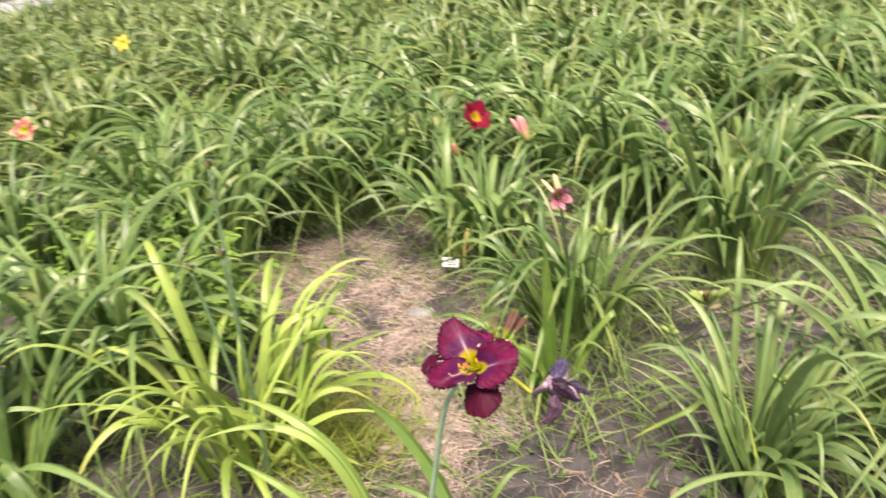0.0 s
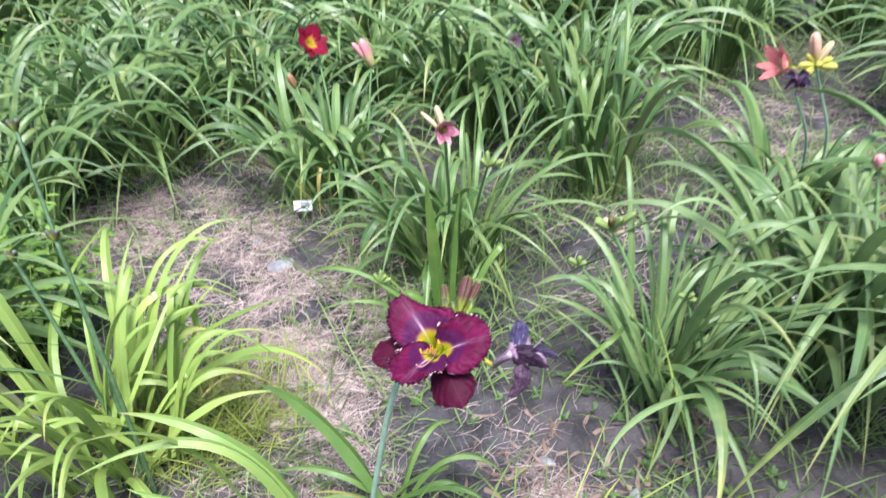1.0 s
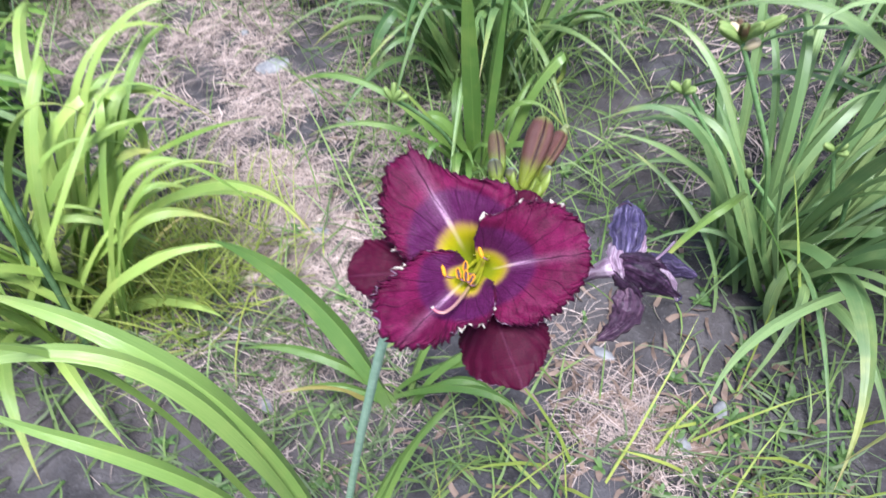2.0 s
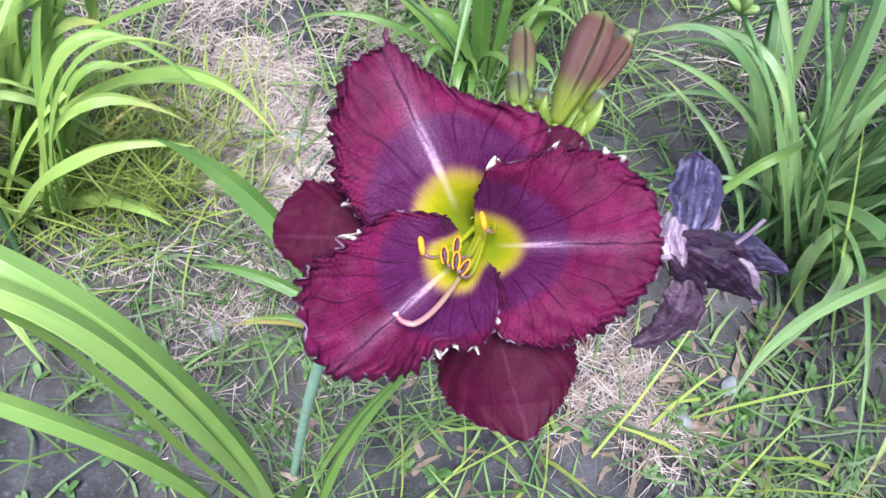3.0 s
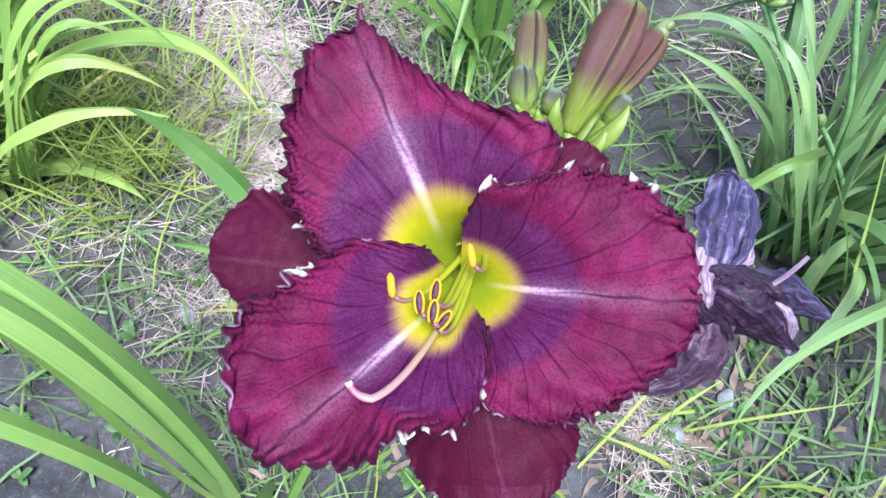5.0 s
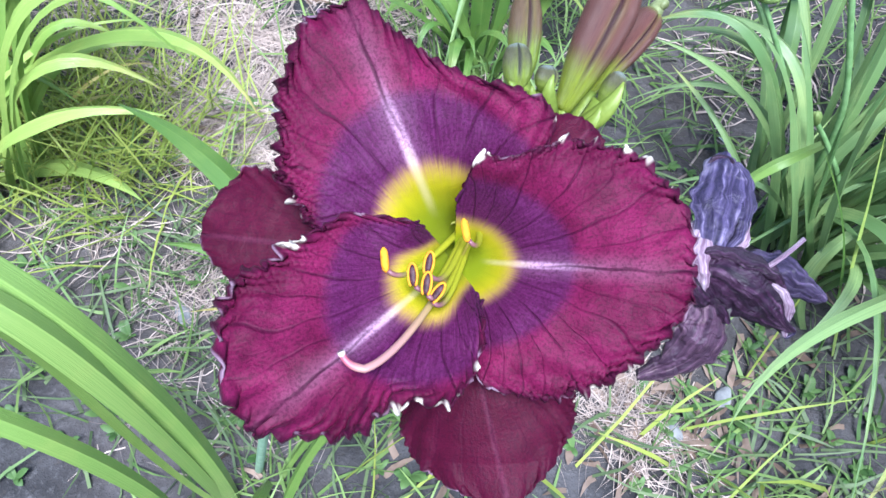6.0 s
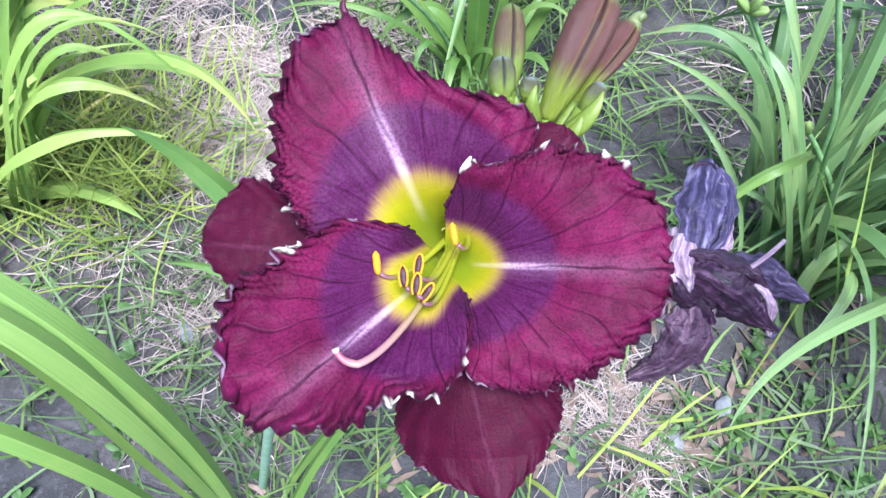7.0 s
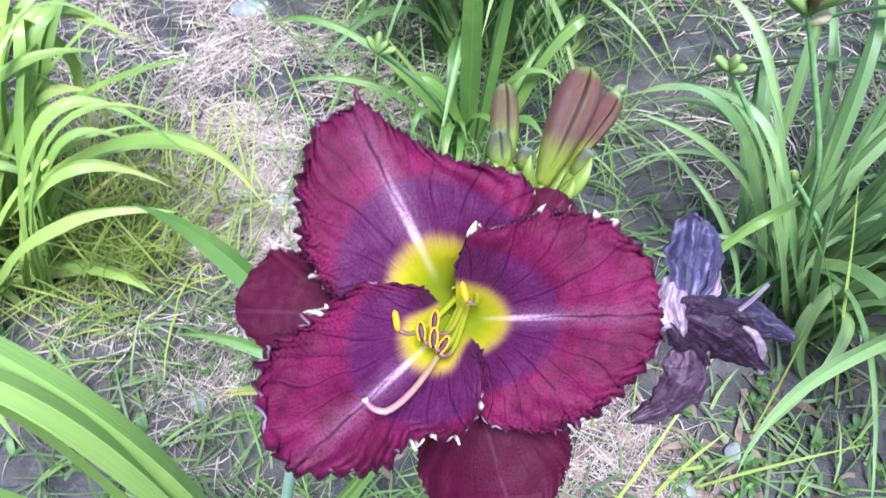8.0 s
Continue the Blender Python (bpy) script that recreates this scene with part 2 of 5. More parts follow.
# ---------------------------------------------------------------- daylily clumps
def fan_leaves(rng, fans, per_fan, reach, spread, height=1.0, limp=1.0):
    """Control points and widths of a clump's leaves: fans of leaves that arch to two sides."""
    out = []
    for f in range(fans):
        a0 = 2 * math.pi * (f + rng.uniform(-0.35, 0.35)) / fans
        r = spread * math.sqrt(rng.uniform(0.02, 1))
        bx, by = r * math.cos(a0), r * math.sin(a0)
        plane = a0 + rng.uniform(-0.7, 0.7)
        for i in range(per_fan):
            side = 1 if i % 2 == 0 else -1
            inner = i / max(per_fan - 1, 1)
            length = reach * rng.uniform(0.70, 1.12) * (0.78 + 0.34 * inner)
            a = plane + (0 if side > 0 else math.pi) + rng.uniform(-0.55, 0.55)
            if side < 0 and rng.random() < 0.45:
                a = plane + rng.uniform(-0.9, 0.9)
            droop = (0.08 + 0.95 * rng.uniform(0.0, 1.0) ** 1.4) * (1.1 - 0.4 * inner) * limp
            out_by = (0.55 + 0.45 * limp) * (0.75 + 0.5 * (1 - inner)) * rng.uniform(0.75, 1.2)
            d = np.array([math.cos(a), math.sin(a), 0.0])
            s = np.array([-d[1], d[0], 0.0])
            up = np.array([0, 0, 1.0]) * height
            b = np.array([bx, by, -0.01]) + d * 0.006 * i
            sway = rng.uniform(-0.26, 0.26)
            p1 = b + up * length * 0.46 + d * length * 0.10 * out_by
            p2 = b + up * length * (0.76 - 0.14 * droop) + d * length * 0.36 * out_by + s * length * sway * 0.3
            p3 = b + up * length * max(0.66 - 0.66 * droop, 0.02) + d * length * (0.56 + 0.24 * droop) * out_by + s * length * sway
            out.append(((b, p1, p2, p3), rng.choice((0.013, 0.018, 0.021, 0.024, 0.028, 0.032)) * rng.uniform(0.9, 1.1), rng.uniform(0.55, 1.15), rng.uniform(-1.3, 1.3)))
    return out


def add_leaf(parent, ctrl, width, material, fold=0.35, twist=0.0, seed=0, n=16, kink=None):
    v, f, uv = blade_arrays(ctrl, width, fold, twist, n, 5, 0.12, seed, kink)
    return under("leaf", mesh_from("leaf", v, f, material, uv), parent)


def clump(place, seed, fans=8, per_fan=7, reach=0.55, spread=0.07, material=LEAF, label="", height=1.0, slim=1.0, limp=1.0, clear=None):
    rng = random.Random(seed)
    top = thing("daylily_plant", (*place, 0.0), label or "daylily clump with long arching green strap leaves", "daylily plant", "daylily clumps in the field")
    for i, (c, w, fold, tw) in enumerate(fan_leaves(rng, fans, per_fan, reach, spread, height, limp)):
        way = math.degrees(math.atan2(c[3][1] - c[0][1], c[3][0] - c[0][0])) % 360
        if clear and (way - clear[0]) % 360 < clear[1] - clear[0]:
            continue
        snapped = (0.45 + 0.06 * (i % 5), 55 + 11 * (i % 6)) if (i * 7 + seed) % 8 == 0 else None
        add_leaf(top, c, w * slim, material, fold, tw, i, 16, snapped)
    return top


left_plant = clump((-0.80, 0.24), 11, 9, 7, 0.62, 0.12, LEAF_PALE, "pale yellow-green daylily clump with arching strap leaves", 1.08, 0.85, 0.65, clear=(-50, 20))
bud_plant = clump((0.245, 0.655), 12, 12, 8, 0.63, 0.06, LEAF_SOFT, "green daylily clump with arching leaves and bud stalks", height=1.10, slim=0.70, clear=(120, 285))
right_plant = clump((0.62, 0.85), 13, 12, 8, 0.74, 0.11, LEAF_SOFT, height=1.08)
middle_plant = clump((-0.34, 1.10), 14, 10, 8, 0.58, 0.10, slim=0.78)
red_plant = clump((-0.84, 1.42), 15, 11, 8, 0.62, 0.11, LEAF, "green daylily clump with a yellowed drooping leaf")
upright_plant = clump((0.0, 1.58), 17, 7, 7, 0.72, 0.07, LEAF, "tall upright green daylily clump", 1.05, 0.85, 0.45)
salmon_plant = clump((0.58, 1.56), 16, 6, 7, 0.46, 0.08)

def named_leaves(top, rows, material):
    """Single leaves of a clump, given by the four control points of their midrib in the field, and a width."""
    base = np.array(top.location)
    for i, (p0, p1, p2, p3, w) in enumerate(rows):
        add_leaf(top, [np.array(p) - base for p in (p0, p1, p2, p3)], w, material, 0.7, 0.12, i, 24)


named_leaves(left_plant, [
    ((-0.82, 0.26, 0), (-0.708, 0.244, 0.195), (-0.582, 0.508, 0.291), (-0.336, 0.338, 0.253), 0.033),
    ((-0.77, 0.23, 0), (-0.599, 0.203, 0.212), (-0.568, 0.262, 0.251), (-0.450, 0.316, 0.222), 0.034),
    ((-0.77, 0.23, 0), (-0.731, 0.294, 0.022), (-0.632, 0.321, 0.060), (-0.503, 0.282, 0.076), 0.032),
    ((-0.90, 0.24, 0), (-0.844, 0.423, 0.142), (-0.627, 0.435, 0.306), (-0.407, 0.393, 0.401), 0.024),
    ((-0.84, 0.18, 0), (-0.904, 0.218, 0.161), (-1.067, 0.305, 0.298), (-1.055, 0.672, 0.345), 0.024),
    ((-0.86, 0.15, 0), (-0.625, 0.260, 0.344), (-0.727, 0.283, 0.308), (-0.669, 0.523, 0.435), 0.018),
    ((-0.80, 0.26, 0), (-0.76, 0.30, 0.16), (-0.72, 0.38, 0.30), (-0.62, 0.50, 0.36), 0.017),
    ((-0.82, 0.24, 0), (-0.82, 0.30, 0.20), (-0.86, 0.40, 0.36), (-0.84, 0.52, 0.44), 0.016),
    ((-0.78, 0.22, 0), (-0.72, 0.26, 0.18), (-0.66, 0.36, 0.26), (-0.58, 0.46, 0.20), 0.015),
    ((-0.80, 0.20, 0), (-0.74, 0.12, 0.20), (-0.66, 0.04, 0.24), (-0.58, -0.04, 0.08), 0.022),
    ((-0.78, 0.19, 0), (-0.70, 0.14, 0.14), (-0.60, 0.08, 0.18), (-0.52, 0.05, 0.05), 0.020),
], LEAF_PALE)
named_leaves(bud_plant, [
    ((0.22, 0.64, 0), (0.243, 0.667, 0.212), (0.432, 0.497, 0.306), (0.372, 0.274, 0.094), 0.036),
    ((0.25, 0.631, 0), (0.479, 0.497, 0.256), (0.208, 0.359, 0.349), (0.194, 0.208, 0.284), 0.018),
    ((0.25, 0.659, 0), (0.293, 0.620, 0.249), (0.497, 0.655, 0.301), (0.622, 0.504, 0.045), 0.030),
    ((0.244, 0.649, 0), (0.292, 0.716, 0.179), (0.422, 0.768, 0.271), (0.548, 0.799, 0.356), 0.020),
    ((0.26, 0.638, 0), (0.214, 0.622, 0.240), (0.180, 0.734, 0.401), (-0.065, 0.734, 0.201), 0.021),
    ((0.25, 0.65, 0), (0.22, 0.70, 0.20), (0.10, 0.74, 0.26), (-0.03, 0.70, 0.10), 0.015),
    ((0.25, 0.66, 0), (0.20, 0.72, 0.26), (0.12, 0.80, 0.40), (0.00, 0.84, 0.36), 0.017),
    ((0.26, 0.64, 0), (0.24, 0.62, 0.16), (0.16, 0.60, 0.22), (0.06, 0.60, 0.08), 0.012),
    ((0.28, 0.64, 0), (0.31, 0.58, 0.18), (0.33, 0.47, 0.25), (0.25, 0.40, 0.04), 0.015),
    ((0.27, 0.64, 0), (0.32, 0.60, 0.14), (0.40, 0.50, 0.18), (0.46, 0.40, 0.02), 0.022),
], LEAF_SOFT)

named_leaves(bud_plant, [
    ((0.235, 0.650, 0), (0.176, 0.698, 0.312), (0.062, 0.676, 0.355), (-0.008, 0.677, 0.276), 0.022),
    ((0.251, 0.646, 0), (0.157, 0.733, 0.325), (0.073, 0.686, 0.298), (0, 0.705, 0.246), 0.016),
    ((0.272, 0.652, 0), (0.187, 0.676, 0.219), (0.096, 0.642, 0.283), (0.006, 0.592, 0.318), 0.018),
    ((0.291, 0.628, 0), (0.226, 0.552, 0.143), (0.183, 0.609, 0.321), (0.101, 0.603, 0.359), 0.026),
    ((0.316, 0.624, 0), (0.250, 0.564, 0.139), (0.192, 0.620, 0.300), (0.130, 0.655, 0.363), 0.022),
    ((0.301, 0.627, 0), (0.234, 0.574, 0.164), (0.217, 0.603, 0.314), (0.208, 0.622, 0.408), 0.018),
    ((0.315, 0.618, 0), (0.268, 0.535, 0.137), (0.232, 0.573, 0.295), (0.239, 0.590, 0.353), 0.020),
    ((0.306, 0.617, 0), (0.247, 0.599, 0.112), (0.254, 0.608, 0.209), (0.279, 0.623, 0.267), 0.022),
    ((0.210, 0.576, 0), (0.203, 0.626, 0.164), (0.080, 0.657, 0.207), (0.027, 0.699, 0.209), 0.011),
    ((0.313, 0.546, 0), (0.253, 0.531, 0.089), (0.272, 0.562, 0.160), (0.321, 0.606, 0.187), 0.018),
    ((0.238, 0.629, 0), (0.219, 0.640, 0.150), (0.146, 0.679, 0.260), (0.109, 0.681, 0.291), 0.024),
], LEAF_SOFT)
named_leaves(bud_plant, [
    ((0.355, 0.527, 0), (0.306, 0.512, 0.135), (0.270, 0.550, 0.275), (0.243, 0.546, 0.348), 0.009),
], LEAF_PALE)
named_leaves(bud_plant, [
    ((0.33, 0.50, 0), (0.335, 0.53, 0.05), (0.290, 0.520, 0.22), (0.192, 0.492, 0.341), 0.009),
    ((0.193, 0.493, 0.342), (0.169, 0.501, 0.290), (0.151, 0.482, 0.304), (0.105, 0.338, 0.324), 0.012),
], LEAF_MID)

LEAF_YELLOW = leaf_material("daylily_leaf_yellow", (0.36, 0.30, 0.07), (0.48, 0.40, 0.12), (0.50, 0.42, 0.16), 1.0)
named_leaves(red_plant, [
    ((-0.80, 1.38, 0), (-0.79, 1.32, 0.22), (-0.785, 1.23, 0.30), (-0.785, 1.20, 0.05), 0.020),
    ((-0.88, 1.36, 0), (-0.98, 1.33, 0.18), (-1.08, 1.30, 0.22), (-1.16, 1.28, 0.17), 0.014),
], LEAF_YELLOW)
named_leaves(red_plant, [((-0.82, 1.38, 0), (-0.84, 1.32, 0.22), (-0.85, 1.25, 0.28), (-0.86, 1.22, 0.06), 0.022)], LEAF_PALE)
named_leaves(left_plant, [
    ((-0.80, 0.33, 0), (-0.80, 0.37, 0.06), (-0.79, 0.42, 0.12), (-0.77, 0.46, 0.10), 0.012),
    ((-0.78, 0.34, 0), (-0.77, 0.39, 0.06), (-0.75, 0.44, 0.12), (-0.72, 0.50, 0.08), 0.010),
    ((-0.82, 0.34, 0), (-0.83, 0.38, 0.08), (-0.82, 0.41, 0.13), (-0.80, 0.43, 0.11), 0.012),
    ((-0.76, 0.36, 0), (-0.74, 0.42, 0.05), (-0.71, 0.48, 0.08), (-0.67, 0.52, 0.04), 0.008),
], LEAF_YELLOW)
named_leaves(left_plant, [((-0.79, 0.30, 0), (-0.80, 0.36, 0.05), (-0.81, 0.41, 0.10), (-0.78, 0.46, 0.09), 0.016), ((-0.73, 0.31, 0), (-0.72, 0.36, 0.04), (-0.70, 0.40, 0.08), (-0.66, 0.43, 0.06), 0.012)], LEAF_YELLOW)


# ---------------------------------------------------------------- the daylily in bloom
BASE = Vector((-0.21, 0.08, 0.0))
# the close-up camera's axes at the bloom: right, up, and towards the camera
VIEW_AXES = Matrix(((0.9004, -0.3777, 0.2157, 0.0252), (0.4322, 0.7204, -0.5424, -0.0071), (0.0495, 0.5816, 0.8119, 0.6817), (0, 0, 0, 1))) @ Matrix.Scale(0.945, 4)
EYE_DISTANCE = 235.0
# where that camera stands in these axes; outlines are kept as seen from here
VIEW_SPOT = np.array([-0.002, 0.006, 0.228])


def leaned(p, drop):
    """Points in the view axes, in metres, set nearer or farther along the camera's sight lines, so that their outline
    in view stays.
    """
    p = np.asarray(p, float).reshape(-1, 3)
    s = 1 - drop(p[:, 0], p[:, 1]) / (VIEW_SPOT[2] - p[:, 2])
    return VIEW_SPOT + (p - VIEW_SPOT) * s[:, None]


def lean_back(x, y):
    """The bloom leans: its upper petal lies farther back than its lower one, and its right side comes forward."""
    return -0.003 + 0.20 * x - 0.30 * y


def rolled(x, y):
    """The right petal rolls back along its lower edge."""
    return lean_back(x, y) - 0.017 * np.clip((-y - 0.010) / 0.028, 0, 1.3) ** 1.4


def tucked(x, y):
    """The upper petal's right half lies behind the right petal."""
    return lean_back(x, y) - 0.007 * np.clip((x + 0.018) / 0.02, 0, 1) * np.clip((y - 0.008) / 0.012, 0, 1)


def hung(x, y):
    """The lowest sepal hangs well behind the petals."""
    return lean_back(x, y) - 0.014 * np.clip(-y / 0.05, 0, 1.2)


def lean_mesh(me, drop=lean_back, shift=(0.0, 0.0, 0.0)):
    co = np.empty(len(me.vertices) * 3)
    me.vertices.foreach_get("co", co)
    shift = np.array(shift)
    me.vertices.foreach_set("co", (leaned(co.reshape(-1, 3) + shift, drop) - shift).ravel())
    me.update()
    return me


def petal_material(name, eye=True, outer=((0.078, 0.0040, 0.0270), (0.156, 0.0095, 0.058)), ring=((0.052, 0.0058, 0.041), (0.092, 0.0150, 0.076)), throat=((0.34, 0.18, 0.08), (0.41, 0.345, 0.002), (0.22, 0.270, 0.002)), dark=(0.024, 0.002, 0.013), veins=1.0, midrib=(0.56, 0.33, 0.48)):
    k = Mat(name)
    at = k.t.nodes.new("ShaderNodeAttribute")
    at.attribute_name = "shape"
    sep = k.t.nodes.new("ShaderNodeSeparateColor")
    k.t.links.new(at.outputs["Color"], sep.inputs[0])
    rho, edge, tooth = (k.math("MULTIPLY", sep.outputs[0], 100.0), k.math("MULTIPLY", sep.outputs[1], 40.0), sep.outputs[2])
    theta = k.math("MULTIPLY", k.math("SUBTRACT", at.outputs["Alpha"], 0.5), 6.2832)
    p = k.coord("Object")
    soft, fine = k.noise(p, 70.0, 3.0), k.noise(p, 1150.0, 3.0, 0.65)
    # fine streaks along the veins, and the crimping that comes up towards the rim
    side = k.noise(k.vec(k.math("MULTIPLY", rho, 0.03), k.math("MULTIPLY", theta, 9.0)), 4.0, 4.0, 0.65)
    streaks = k.noise(k.vec(k.math("MULTIPLY", rho, 0.05), k.math("MULTIPLY", theta, 34.0), k.math("MULTIPLY", soft, 0.6)), 2.0, 3.0, 0.6)
    crinkle = k.noise(k.vec(k.math("MULTIPLY", rho, 0.5), k.math("MULTIPLY", k.math("MULTIPLY", rho, theta), 0.5), tooth), 1.0, 3.0, 0.6, 0.8)
    c = k.mix(k.step(soft, 0.28 if eye else 0.05, 0.72 if eye else 0.95), *outer)
    c = k.mix(k.math("MULTIPLY", k.step(side, 0.46, 0.72), 0.35), c, tuple(q * 0.55 for q in outer[0]))
    if eye:
        ragged = k.math("ADD", rho, k.math("ADD", k.math("MULTIPLY", k.math("SUBTRACT", side, 0.5), 5.0), k.math("MULTIPLY", k.math("SUBTRACT", streaks, 0.5), 4.0)))
        c = k.mix(k.math("MULTIPLY", k.step(ragged, 46.0, 40.0), 0.92), c, k.mix(k.step(side, 0.3, 0.7), *ring))
    across_mid = k.math("ABSOLUTE", k.math("MULTIPLY", rho, theta))
    if eye:
        rib = k.math("MULTIPLY", k.step(across_mid, 1.9, 0.2), k.step(rho, 54.0, 26.0))
        glow = k.math("MULTIPLY", k.step(across_mid, 7.0, 0.0), k.math("MULTIPLY", k.step(rho, 90.0, 45.0), 0.16))
        c = k.mix(glow, c, tuple(0.65 * q for q in midrib))
    else:
        rib = k.math("MULTIPLY", k.step(across_mid, 1.3, 0.2), 0.16)
    c = k.mix(k.math("MULTIPLY", rib, 0.85), c, midrib if eye else (0.26, 0.07, 0.14))
    c = k.mix(k.math("MULTIPLY", k.step(streaks, 0.50, 0.68), 0.16), c, dark)
    c = k.mix(k.math("MULTIPLY", k.math("MULTIPLY", k.step(fine, 0.46, 0.62), k.step(rho, 16.0, 28.0) if eye else 1.0), 0.55), c, k.mix(0.8, c, dark))
    # dark veins that fan out from the throat and bow towards the rim; finer ones fork off between them
    bow = k.math("DIVIDE", theta, k.math("ADD", 1.0, k.math("MULTIPLY", k.math("MULTIPLY", rho, rho), 0.00016)))
    wob = k.math("MULTIPLY", k.math("SUBTRACT", k.noise(k.vec(k.math("MULTIPLY", rho, 0.022), k.math("MULTIPLY", theta, 1.6)), 2.5, 1.0), 0.5), 0.07)
    lines = []
    for count, first, last, thick, strength in ((4.6, 17.0, 26.0, 2.2, 1.0), (9.2, 30.0, 48.0, 1.8, 0.6), (18.4, 50.0, 70.0, 1.5, 0.3)):
        turn = k.math("ADD", k.math("MULTIPLY", k.math("ADD", bow, wob), count), 0.5)
        own = k.noise(k.vec(k.math("FLOOR", turn), k.math("MULTIPLY", rho, 0.015), count), 3.7, 1.0)
        away = k.math("MULTIPLY", k.math("ABSOLUTE", k.math("SUBTRACT", k.math("FRACT", turn), 0.5)), k.math("DIVIDE", k.math("MAXIMUM", rho, 10.0), count))
        line = k.math("MULTIPLY", k.step(away, thick * 0.22, thick * 0.03), k.step(own, 0.26, 0.55))
        lines.append(k.math("MULTIPLY", k.math("MULTIPLY", line, k.step(rho, first, last)), strength))
    vein = k.math("MULTIPLY", k.math("MAXIMUM", lines[0], k.math("MAXIMUM", lines[1], lines[2])), (0.62 if eye else 0.30) * veins)
    c = k.mix(vein, c, dark)
    c = k.mix(k.math("MULTIPLY", k.math("MULTIPLY", k.step(across_mid, 0.7, 0.15), k.step(rho, 36.0, 52.0)), 0.5 if eye else 0.0), c, dark)
    if eye:
        streak = k.math("ADD", rho, k.math("ADD", k.math("MULTIPLY", k.math("SUBTRACT", side, 0.5), 3.0), k.math("MULTIPLY", k.math("SUBTRACT", streaks, 0.5), 3.2)))
        c = k.mix(k.math("MULTIPLY", k.step(streak, 25.5, 19.0), 0.9), c, throat[0])
        c = k.mix(k.step(streak, 23.5, 16.5), c, throat[1])
        c = k.mix(k.step(rho, 20.5, 9.0), c, throat[2])
        groove = k.step(k.math("ABSOLUTE", k.math("SUBTRACT", k.math("FRACT", k.math("ADD", k.math("MULTIPLY", theta, 3.1), 0.5)), 0.5)), 0.22, 0.0)
        c = k.mix(k.math("MULTIPLY", k.math("MULTIPLY", groove, k.step(rho, 22.0, 13.0)), 0.28), c, (0.22, 0.25, 0.003))
        spine = k.math("MULTIPLY", k.step(across_mid, 1.5, 0.1), k.math("MULTIPLY", k.step(rho, 9.0, 17.0), k.step(rho, 30.0, 22.0)))
        c = k.mix(k.math("MULTIPLY", spine, 0.55), c, (0.58, 0.48, 0.24))
    # frilled rim: dark, with a broken pale line and cream teeth
    outside = k.step(rho, 19.0, 26.0) if eye else 1.0
    rim = k.math("MULTIPLY", k.step(k.math("ADD", edge, k.math("MULTIPLY", crinkle, 2.0)), 3.4, 1.0), k.step(rho, 24.0, 50.0) if eye else 1.0)
    c = k.mix(k.math("MULTIPLY", rim, 0.72 if eye else 0.2), c, dark)
    pale = k.math("MULTIPLY", k.math("MULTIPLY", k.step(edge, 0.55, 0.1), outside), k.step(k.noise(p, 75.0, 2.0), 0.53, 0.66))
    c = k.mix(k.math("MULTIPLY", pale, 0.42), c, (0.50, 0.36, 0.46))
    c = k.mix(k.step(tooth, 0.22, 0.55), c, (0.62, 0.55, 0.46))
    h = k.math("ADD", k.math("ADD", k.math("MULTIPLY", fine, 0.30), k.math("ADD", k.math("MULTIPLY", streaks, 0.16), k.math("MULTIPLY", crinkle, 0.14))), k.math("SUBTRACT", 0.0, k.math("MULTIPLY", vein, 0.45)))
    k.bsdf.inputs["Sheen Weight"].default_value = 0.02
    k.bsdf.inputs["Sheen Roughness"].default_value = 0.4
    k.bsdf.inputs["Sheen Tint"].default_value = (1.0, 0.72, 0.92, 1.0)
    return k.finish(c, 0.5, h, 0.0013, 0.7, through_light=0.2, spec=0.1)


PETAL = petal_material("petal_purple_red")
SEPAL = petal_material("sepal_purple_red", False, ((0.040, 0.0022, 0.0120), (0.074, 0.0042, 0.023)))


